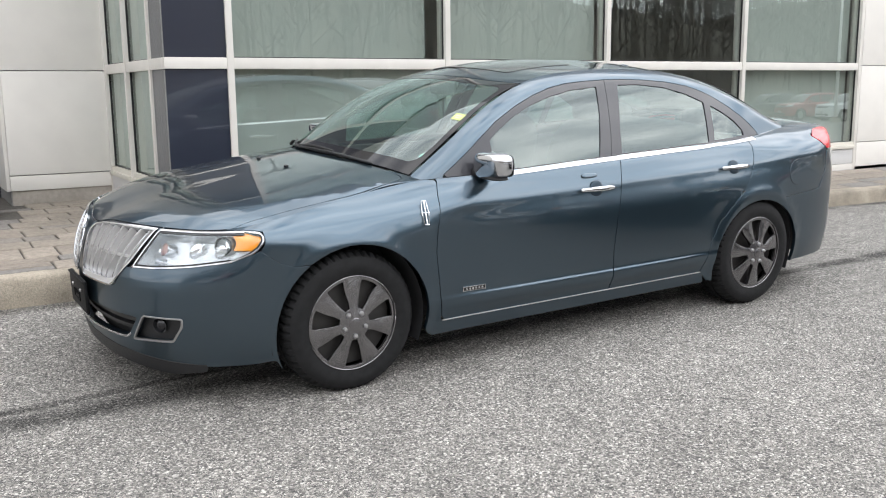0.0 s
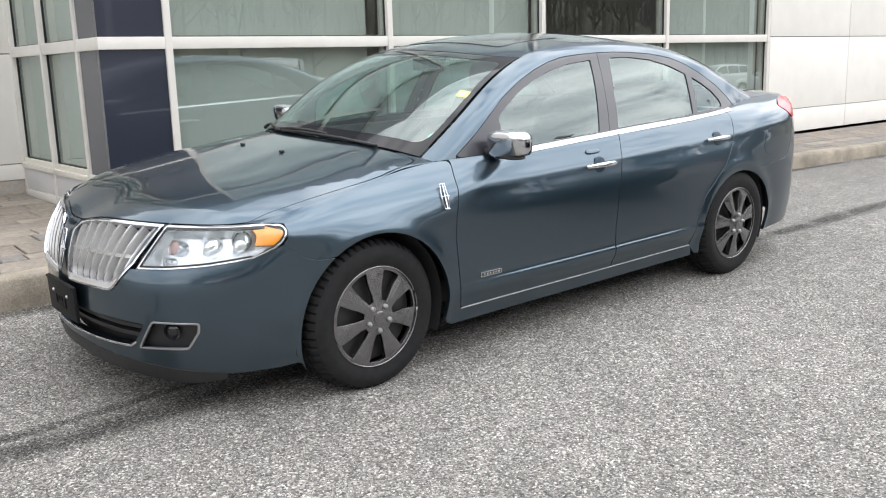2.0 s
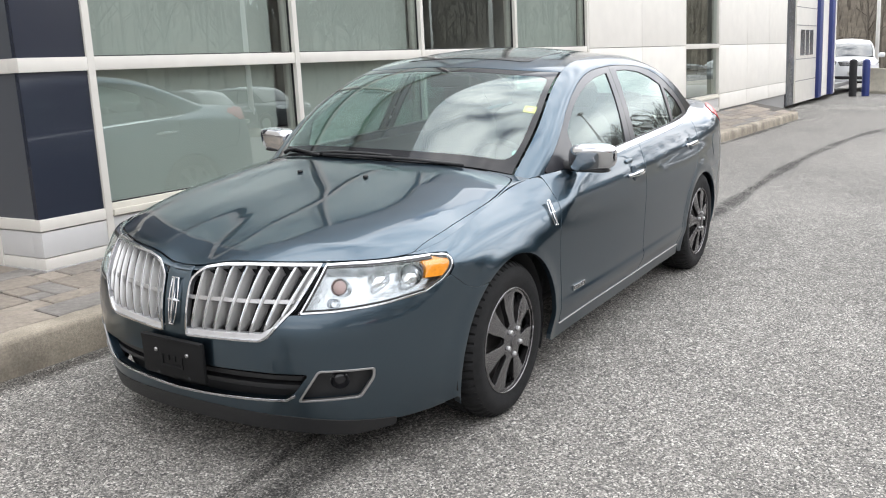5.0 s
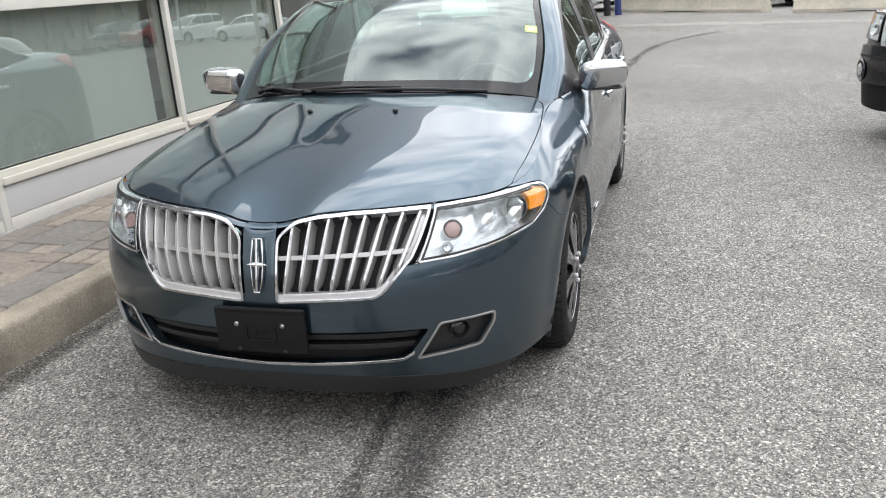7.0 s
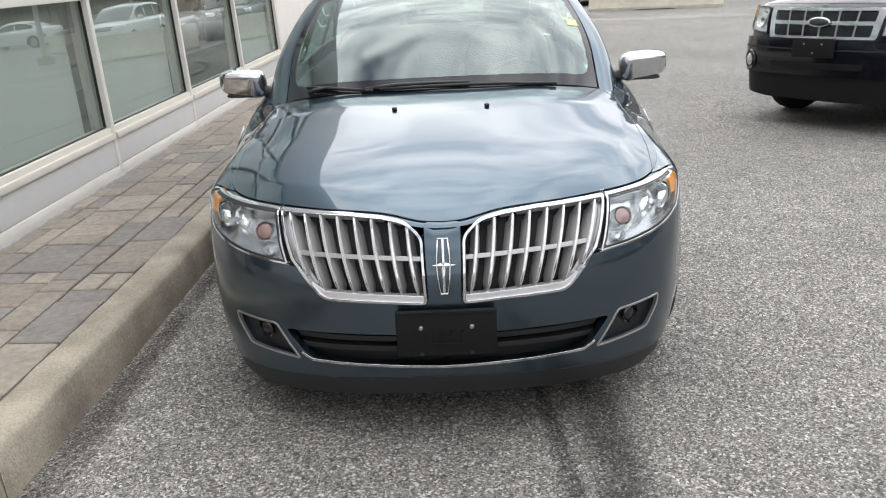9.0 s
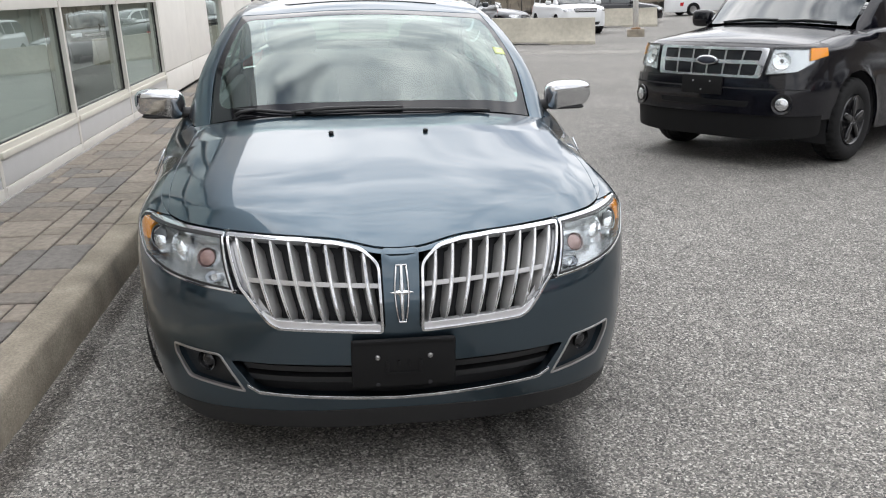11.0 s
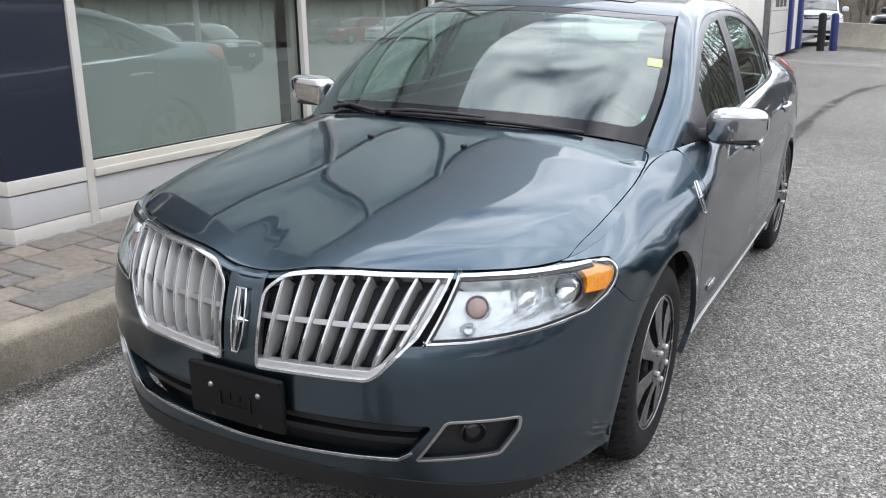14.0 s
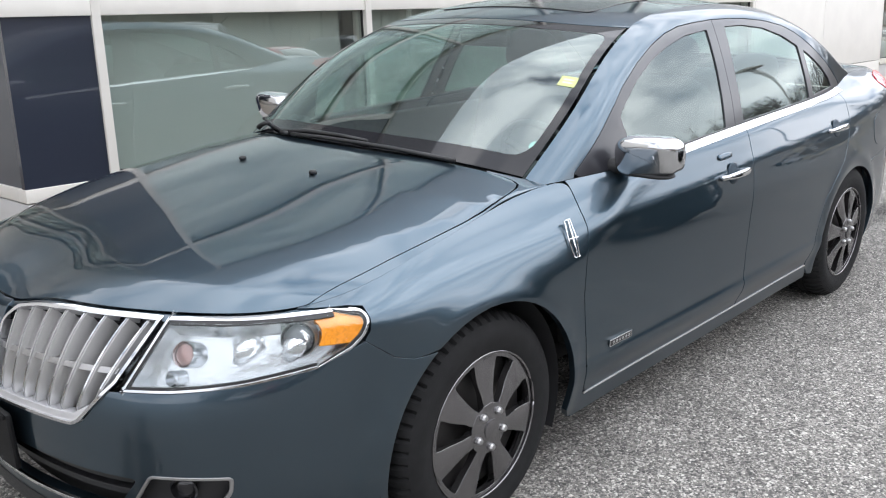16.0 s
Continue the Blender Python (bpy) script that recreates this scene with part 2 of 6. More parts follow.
def varied(name, colours, rough=.9, grain=.18, scale=30, bump=.35, bump_scale=120):
    """A surface whose pieces each take one of several tones."""
    m = material(name, colours[0], rough, var=grain, scale=scale, var2=.12, scale2=4, bump=bump, bump_scale=bump_scale)
    n, l = m.node_tree.nodes, m.node_tree.links
    oi, r = n.new("ShaderNodeObjectInfo"), n.new("ShaderNodeValToRGB")
    r.color_ramp.interpolation = "CONSTANT"
    e = r.color_ramp.elements
    while len(e) < len(colours):
        e.new(.5)
    for k, c in enumerate(colours):
        e[k].position, e[k].color = k / len(colours), (*c, 1)
    l.new(oi.outputs["Random"], r.inputs[0])
    first = [q for q in n if q.type == "MIX" and not q.inputs[6].is_linked][0]
    l.new(r.outputs[0], first.inputs[6])
    return m


ASPHALT = asphalt_material()
STAIN = stain_material("oil_trail", (.024, .023, .022), .70, 3.0)
DIRT = stain_material("gutter_grit", (.050, .041, .032), .65, 2.2)
PALESTRIP = stain_material("pale_concrete_wash", (.42, .40, .36), .55, .8)
PAVER = varied("paving_slab", [(.222, .192, .158), (.190, .168, .146), (.246, .212, .176), (.205, .176, .146), (.176, .162, .148), (.258, .222, .184)])
BLACKPAINT = material("black_paint", (.006, .006, .009), .10, 0, 0, .5)
WHITEPAINT = material("white_paint", (.72, .73, .74), .35, 0, .8)
GREYPAINT = material("grey_paint", (.12, .125, .13), .35, .5, .8)
DARKPAINT = material("graphite_paint", (.018, .023, .030), .35, .2, .8)
REDPAINT = material("red_paint", (.32, .02, .025), .35, .2, .8)
DARKGLASS = material("dark_car_glass", (.03, .038, .038), .03, 0, 1.0, spec=.8)
PLATE = material("pale_plate", (.6, .6, .58), .5)
BARRIER = material("barrier_concrete", (.46, .43, .36), .9, var=.10, scale=8, var2=.12, scale2=1.5, bump=.3, bump_scale=80)
RUST = material("rusty_flange", (.25, .15, .08), .8, .3, var=.3, scale=30)
LITTER = material("leaf_litter", (.105, .088, .066), .95, var=.3, scale=1.5, var2=.3, scale2=.15)
BARK = material("bare_bark", (.105, .09, .072), .95, var=.25, scale=3)
# ---- smooth curves ----
def spline(xs, ys):
    """Natural cubic spline through the points, as a function of arrays."""
    xs, ys = np.asarray(xs, float), np.asarray(ys, float)
    n, h = len(xs), np.diff(xs)
    a, r = np.eye(n), np.zeros(n)
    for i in range(1, n - 1):
        a[i, i - 1:i + 2] = h[i - 1], 2 * (h[i - 1] + h[i]), h[i]
        r[i] = 6 * ((ys[i + 1] - ys[i]) / h[i] - (ys[i] - ys[i - 1]) / h[i - 1])
    m = np.linalg.solve(a, r)

    def f(x):
        x = np.asarray(x, float)
        i = np.clip(np.searchsorted(xs, x) - 1, 0, n - 2)
        d, u, v = h[i], xs[i + 1] - x, x - xs[i]
        return (m[i] * u ** 3 + m[i + 1] * v ** 3) / (6 * d) + (ys[i] / d - m[i] * d / 6) * u + (ys[i + 1] / d - m[i + 1] * d / 6) * v
    return f


# ---- helpers for building ----
def gz(x, y):
    """The asphalt's height: a fall away from the building, and down along it."""
    return .0275 * math.tanh(x / 2.5) + .0463 * 14 * math.tanh(y / 14) - .30 * math.tanh(.04 * math.log1p(math.exp(min(x - 3, 300))))


def mesh_from(name, verts, faces, mat=None, smooth=False):
    me = bpy.data.meshes.new(name)
    me.from_pydata([tuple(map(float, v)) for v in verts], [], faces)
    if mat:
        me.materials.append(mat)
    if smooth:
        me.shade_smooth()
    return me


def part(name, data, mat, parent=None, label=""):
    """Links a mesh, or a bmesh, as one object under a thing."""
    if isinstance(data, bmesh.types.BMesh):
        me = bpy.data.meshes.new(name)
        data.to_mesh(me)
        data.free()
        data = me
    if mat and not data.materials:
        data.materials.append(mat)
    ob = new(name, data)
    if parent:
        ob.parent = parent
    if label:
        tagged(ob, label)
    return ob


def box_mesh(name, lo, hi, bevel=0.0, seg=2):
    bm = bmesh.new()
    bmesh.ops.create_cube(bm, size=1)
    for v in bm.verts:
        v.co = Vector([(lo[i] + hi[i]) / 2 + v.co[i] * (hi[i] - lo[i]) for i in range(3)])
    if bevel:
        bmesh.ops.bevel(bm, geom=bm.edges[:], offset=bevel, segments=seg, affect="EDGES", profile=.6)
    me = bpy.data.meshes.new(name)
    bm.to_mesh(me)
    bm.free()
    if bevel:
        me.shade_smooth()
        me.set_sharp_from_angle(angle=radians(40))
    return me


def box(name, lo, hi, mat, parent=None, bevel=0.0, label=""):
    return part(name, box_mesh(name, lo, hi, bevel), mat, parent, label)


def thing(name, label, category, m=None, group="", kind=""):
    ob = new(name)
    if m:
        ob.matrix_world = m
    return tagged(ob, label, category, group, kind)


def setting(ob, label, category):
    return tagged(ob, label, category, kind="structure")


# ---- ground ----
_xs = np.unique(np.concatenate([np.linspace(-14, 40, 109), np.array([-2000, -600, -200, -80, -40, -24, 50, 60, 80, 100, 200, 600, 2000])]))
_ys = np.unique(np.concatenate([np.linspace(-24, 1.36, 60), np.array([-2000, -600, -200, -80, -50, -35, 6, 20, 60, 200, 2000])]))
_v = [(x, y, gz(x, y) - (.30 if y > 3 else 0)) for y in _ys for x in _xs]
_f = [(j * len(_xs) + i, j * len(_xs) + i + 1, (j + 1) * len(_xs) + i + 1, (j + 1) * len(_xs) + i) for j in range(len(_ys) - 1) for i in range(len(_xs) - 1)]
ground = setting(part("ground", mesh_from("ground", _v, _f, ASPHALT, True), ASPHALT), "worn grey asphalt with coarse pale aggregate", "asphalt")


def ribbon(name, rows, mat, lift=.004, label="", cat=""):
    """A flat strip on the ground, from rows of (x, y, half width)."""
    v, f = [], []
    c = list(rows)
    for i, (x, y, w) in enumerate(c):
        a, b = c[max(i - 1, 0)], c[min(i + 1, len(c) - 1)]
        d = Vector((b[0] - a[0], b[1] - a[1])).normalized()
        for q in (-w, 0, w):
            px, py = x - d.y * q, y + d.x * q
            v.append((px, py, gz(px, py) + lift))
    for i in range(len(c) - 1):
        f += [(3 * i + k, 3 * i + k + 1, 3 * i + k + 4, 3 * i + k + 3) for k in (0, 1)]
    me = mesh_from(name, v, f, mat, True)
    uv = me.uv_layers.new(name="uv")
    for lp in me.loops:
        i, k = divmod(lp.vertex_index, 3)
        uv.data[lp.index].uv = (i, k / 2)
    return setting(part(name, me, mat, None), label, cat)


_mark = spline([-6, -4, -2.4, 0, 2.4, 3.5, 7.5, 9.5, 12.5, 13.9, 14.9, 16.5], [-.66, -.60, -.53, -.46, -.41, -.38, -.22, -.23, -.40, -.64, -.94, -1.6])
ribbon("tyre_trail", [(x, float(_mark(x)), .11 + .03 * math.sin(x * 2.1)) for x in np.linspace(-6, 16.5, 150)], STAIN, .004, "dark oily tyre trail along the asphalt", "stain")
ribbon("tyre_trail", [(x, float(_mark(x)) + .17 + .02 * math.sin(x * 3), .05) for x in np.linspace(-3.4, 1.0, 40)], STAIN, .005, "thin dark tyre trail beside a wider one", "stain")
ribbon("gutter_dirt", [(x, 1.235, .09 + .02 * math.sin(x * 1.7)) for x in np.linspace(-9, 15.2, 120)], DIRT, .003, "dark grit gathered along the foot of the kerb", "dirt")
ribbon("concrete_strip", [(19.6 - .02 * y * y, y, 1.1) for y in np.linspace(2.2, -7.5, 30)], PALESTRIP, .003, "pale concrete gutter strip in front of the barriers", "gutter")

# ---- pavement and kerb ----
KERB_Y, PAVE_IN, PAVE_END, FY, RX, WY = 1.30, 1.47, 16.2, 2.34, -1.253, 4.47
kz = lambda x: gz(x, KERB_Y) + .165 + .02 * math.tanh((2 - x) / 4)


def pz(x, y):
    """Top of the paving: from the kerb's top up to the wall's foot."""
    t = min(max((y - PAVE_IN) / (FY - PAVE_IN), 0), 1)
    return kz(x) + t * (.275 - kz(x)) + .012 * max(0, y - FY)


_prof = [(0, -.30), (.003, -.12), (.008, -.026), (.017, -.008), (.032, 0), (.165, .002), (.17, -.02), (.17, -.3)]
for k, (a, b) in enumerate([(-30, -8), (-8, -5.2), (-5.2, -2.62), (-2.62, .36), (.36, 3.3), (3.3, 6.2), (6.2, 9.2), (9.2, 12.2), (12.2, 15.2)]):
    xs = np.linspace(a + .004, b - .004, max(4, int((b - a) / .06) if a > -4 and b < 4 else int((b - a) / .25)))
    v, f = [], []
    for x in xs:
        for j, (d, h) in enumerate(_prof):
            w = noise.noise((x * 6, j * 3.1, k)) * .006 + noise.noise((x * 23, j * 7.3, k + 4)) * .004
            v.append((x, KERB_Y + d + (w if j < 5 else 0), kz(x) + h + (w * .8 if 1 < j < 6 else 0)))
    n = len(_prof)
    for i in range(len(xs) - 1):
        f += [(i * n + j, (i + 1) * n + j, (i + 1) * n + j + 1, i * n + j + 1) for j in range(n - 1)]
    f += [tuple(range(n)), tuple(range((len(xs) - 1) * n + n - 1, (len(xs) - 1) * n - 1, -1))]
    ob = part("kerb_1" if k == 0 else f"kerb_{k + 1}", mesh_from("kerb", v, f, CONCRETE, True), CONCRETE)
    ob.data.set_sharp_from_angle(angle=radians(50))
    setting(ob, "weathered concrete kerb, chipped and brown-stained on its face", "kerb")
v, f = [], []
for i in range(13):
    a = radians(-90 + 90 * i / 12)
    for d, h in _prof:
        r = 1.0 - d
        x, y = 15.2 + r * math.cos(a), KERB_Y + 1.0 + r * math.sin(a)
        v.append((x, y, kz(15.2) + h))
f = [(i * 8 + j, (i + 1) * 8 + j, (i + 1) * 8 + j + 1, i * 8 + j + 1) for i in range(12) for j in range(7)]
setting(part("kerb_10", mesh_from("kerb", v, f, CONCRETE, True), CONCRETE), "rounded end of the concrete kerb", "kerb")
# bed under the paving slabs
v, f = [], []
_px, _py = np.concatenate([[-30, -12], np.linspace(-6, 16.0, 45)]), np.array([PAVE_IN - .02, 1.9, FY, 3.4, 5.2])
v = [(x, y, pz(x, y) - .012) for y in _py for x in _px]
f = [(j * len(_px) + i, j * len(_px) + i + 1, (j + 1) * len(_px) + i + 1, (j + 1) * len(_px) + i) for j in range(len(_py) - 1) for i in range(len(_px) - 1)]
pavement = setting(part("pavement", mesh_from("pavement", v, f, JOINT), JOINT), "paving of mixed grey-brown concrete slabs with dark joints", "pavement")

# ---- building: glazed front ----
Z0, ZS, ZT, ZU, ZTOP = .265, .565, 1.50, 2.78, 4.05
MX = [-.76, 1.18, 3.01, 4.95, 6.985]
hx = .026


def glazing(name, p0, p1, drop, label, blind=(1, 1), gap=0.0):
    """A bay of the glazed front from p0 to p1 on the plan: frame, sill, panes, blinds."""
    a, b = Vector((*p0, 0)), Vector((*p1, 0))
    L = (b - a).length
    m = Matrix.Translation(a) @ Matrix.Rotation(math.atan2(b.y - a.y, b.x - a.x), 4, "Z")
    w = setting(new(name), label, "window")
    w.matrix_world = m
    for z0, z1, nm in ((ZT - .042, ZT + .042, "transom"), (ZU - .042, ZU + .042, "transom"), (ZTOP - .05, ZTOP, "head"), (ZS - .02, ZS + .045, "bottom_rail")):
        box(nm, (hx, .002, z0), (L - hx, .11, z1), ALU if nm != "bottom_rail" else CREAM, w, .003)
    box("window_sill", (hx, -.022, ZS - .035), (L - hx, .02, ZS + .006), CREAM, w, .004)
    box("base_panel", (hx, .0, Z0 + .085), (L - hx, .10, ZS - .042), PANELGREY, w, .003)
    box("base_strip", (hx, -.008, Z0 + .012), (L - hx, .10, Z0 + .080), ALU, w, .003)
    for i, (z0, z1) in enumerate(((ZS + .045, ZT - .042), (ZT + .042, ZU - .042), (ZU + .042, ZTOP - .05))):
        part("pane", mesh_from("pane", [(hx, .05, z0), (L - hx, .05, z0), (L - hx, .05, z1), (hx, .05, z1)], [(0, 1, 2, 3)], PANE), PANE, w).visible_shadow = False
        box("gasket", (hx, .030, z0), (L - hx, .048, z0 + .008), BLACK, w)
        for q in (hx, L - hx - .006):
            box("gasket", (q, .030, z0 + .008), (q + .006, .048, z1), BLACK, w)
        if blind[min(i, 1)]:
            box("roller_blind", (hx, .13 + drop, z0 - .02), (L - hx - gap, .134 + drop, z1 + .02), BLIND, w)
    return w


def post(x, y, label="white aluminium mullion"):
    ob = box("trim", (x - hx, y - .006, Z0), (x + hx, y + .14, ZTOP), ALU, None, .004)
    return setting(ob, label, "mullion")


for i, (a, b) in enumerate(zip(MX, MX[1:])):
    glazing(f"window_{i + 1}", (a, FY), (b, FY), .0, ["large fixed window with grey-green blind down behind it", "large fixed window with grey-green blind behind it", "large unblinded window with a dark room behind", "large fixed window at the end of the glazed front"][i], ((1, 1), (1, 1), (0, 0), (1, 1))[i], (.13, .05, 0, .05)[i])
for x in MX:
    post(x, FY)
# the glazed return to the recessed wall
RY = [2.80, 3.63, 4.47]
for i, (a, b) in enumerate(zip(RY, RY[1:])):
    glazing(f"window_{i + 5}", (RX, b), (RX, a), .0, "narrow fixed window in the glazed return", (1, 1), .02)
for y in RY:
    setting(box("trim", (RX - .006, y - hx, Z0), (RX + .14, y + hx, ZTOP), ALU, None, .004), "white aluminium mullion of the glazed return", "mullion")
# navy corner
corner = setting(new("wall_corner"), "navy glass corner panels in a white frame", "wall panel")
zs = [(ZS + .02, ZT - .042), (ZT + .042, ZU - .042), (ZU + .042, ZTOP - .05)]
for z0, z1 in zs:
    box("corner_panel", (RX, FY + .012, z0), (MX[0] - hx, FY + .05, z1), NAVY, corner)
    box("corner_panel", (RX + .012, FY + .05, z0), (RX + .05, RY[0] - hx, z1), NAVYGREY, corner)
for z0, z1 in ((ZT - .042, ZT + .042), (ZU - .042, ZU + .042), (ZTOP - .05, ZTOP), (ZS - .05, ZS + .02)):
    box("corner_rail", (RX - .006, FY - .004, z0), (MX[0] - hx, FY + .1, z1), ALU, corner, .003)
    box("corner_rail", (RX - .004, FY + .1, z0), (RX + .1, RY[0] - hx, z1), ALU, corner, .003)
for z0, z1, mt in ((Z0 + .085, ZS - .058, PANELGREY), (Z0 + .012, Z0 + .080, ALU)):
    box("corner_base", (RX, FY + .002, z0), (MX[0] - hx, FY + .1, z1), mt, corner, .003)
    box("corner_base", (RX + .002, FY + .1, z0), (RX + .1, RY[0] - hx, z1), mt, corner, .003)
# foot strips
setting(box("trim", (RX - .012, FY - .016, .13), (6.985, FY + .12, Z0 + .012), KICK, None, .004), "scuffed grey plinth strip at the foot of the glazing", "plinth")
setting(box("trim", (RX - .012, FY + .12, .13), (RX + .12, WY, Z0 + .012), KICK, None, .004), "scuffed grey plinth strip under the return", "plinth")
# fascia and roof over the glazing
setting(box("wall_fascia", (RX - .02, FY - .02, ZTOP + .003), (7.0, FY + .3, 6.3), FASCIA, None, .01), "pale grey metal fascia above the glazed front", "wall")
setting(box("wall_fascia_return", (RX - .02, FY + .303, ZTOP + .003), (RX + .28, WY + .2, 6.3), FASCIA, None, .01), "pale grey metal fascia over the return", "wall")
setting(box("roof", (RX - .02, FY + .31, 5.9), (30, 16, 6.1), FASCIA), "flat roof of the showroom", "roof")
setting(box("wall_back", (-14, 12, -.2), (30, 12.3, 6.3), FASCIA), "back wall of the showroom", "wall")
setting(box("floor", (RX + .12, FY + .14, .10), (30, 12, .22), FLOORIN), "grey tiled showroom floor", "floor")
setting(box("ceiling", (RX + .29, FY + .32, 4.0), (30, 12, 4.04), CABINLIGHT), "pale showroom ceiling", "ceiling")


def panelled(name, x0, x1, y, rows, seams, label, depth=.25, mat=None):
    """A wall of smooth panels with recessed joints."""
    w = setting(new(name), label, "wall")
    box("wall_core", (x0, y + .03, -.2), (x1, y + depth, 6.3), SEAM, w)
    xs = [x0, *seams, x1]
    for a, b in zip(xs, xs[1:]):
        for z0, z1 in zip(rows, rows[1:]):
            box("panel", (a + (.004 if a != x0 else 0), y, z0 + .004), (b - (.004 if b != x1 else 0), y + .035, z1 - .004), mat or WHITE, w, .006)
    return w


panelled("wall_east", 7.012, 11.10, FY - .01, [.30, .60, 1.515, 2.78, 4.05, 5.2, 6.3], [9.0], "smooth cream wall panels with fine joints")
# the gap is a solid strip; its shadow is given by the dark grey
setting(box("trim", (7.012, FY + .02, .0), (11.1, FY + .2, .298), SEAM), "dark grey strip below the wall panels, coloured as the gap's shadow", "plinth")
glazing("window_7", (11.10, FY), (13.2, FY), 0, "window between cream wall panels with a dark room behind", (0, 0))
for x in (11.128, 13.172):
    post(x, FY)
panelled("wall_far", 13.2, 18.9, FY - .01, [.30, .60, 1.515, 2.78, 4.05, 5.2, 6.3], [15.2, 17.1], "smooth cream wall panels beyond the second window")
setting(box("wall_over_window", (11.102, FY - .008, ZTOP + .002), (13.198, FY + .24, 6.3), WHITE, None, .006), "cream wall panel above the second window", "wall")
setting(box("pillar", (18.9, FY - .02, 0), (19.75, FY + .3, 6.3), NAVYGREY, None, .01), "dark grey cladding beside the workshop doors", "wall")
setting(box("wall_end", (19.75, FY + .05, 0), (26.0, FY + .35, 6.3), WHITE), "white wall round the workshop doors", "wall")
wd = setting(new("door_1"), "white workshop door with a small glazed panel", "door")
box("door_leaf", (20.1, FY + .01, .0), (22.7, FY + .06, 2.9), ALU, wd, .005)
for z in (.55, 1.1, 1.95, 2.4):
    box("door_seam", (20.1, FY + .004, z), (22.7, FY + .012, z + .02), SEAM, wd)
box("door_pane", (20.6, FY + .0, 1.2), (22.2, FY + .012, 1.85), NAVYGREY, wd)
for x in (21.1, 21.65):
    box("glazing_bar", (x, FY - .006, 1.2), (x + .05, FY + .0, 1.85), ALU, wd)
for x in (22.8, 24.7):
    setting(box("trim", (x, FY - .06, 0), (x + .45, FY + .1, 3.2), BLUE, None, .01), "blue steel door frame post", "door frame")
# recessed wall with its column, left of the glazing
panelled("wall_west", -2.13, RX - .0, WY, [.42, .56, 1.49, 2.78, 4.05, 5.2, 6.3], [], "smooth cream wall panel on a concrete base", .9)
setting(box("trim", (-2.12, WY + .012, .0), (RX, WY + .88, .424), PLINTH, None, .008), "rough concrete base under the cream wall", "plinth")
setting(box("wall_return", (-2.165, WY + .02, .42), (-2.131, WY + .90, 6.3), WHITE, None, .006), "side of the cream wall panel", "wall")
setting(box("wall_porch", (-14, WY + 1.9, -.2), (-2.0, WY + 2.2, 6.3), NAVYGREY), "grey wall at the back of the porch", "wall")
setting(box("pillar_porch", (-2.62, WY + .95, .2), (-2.46, WY + 1.15, 6.3), WHITE, None, .01), "slim white porch post", "post")
setting(box("trim", (-2.45, WY + 1.2, .2), (-2.18, WY + 1.35, 6.3), PANELGREY, None, .01), "grey jamb of the porch opening", "jamb")
setting(box("wall_porch_west", (-14, WY - .2, .0), (-3.6, WY + .1, 6.3), WHITE, None, .01), "cream wall beyond the porch", "wall")
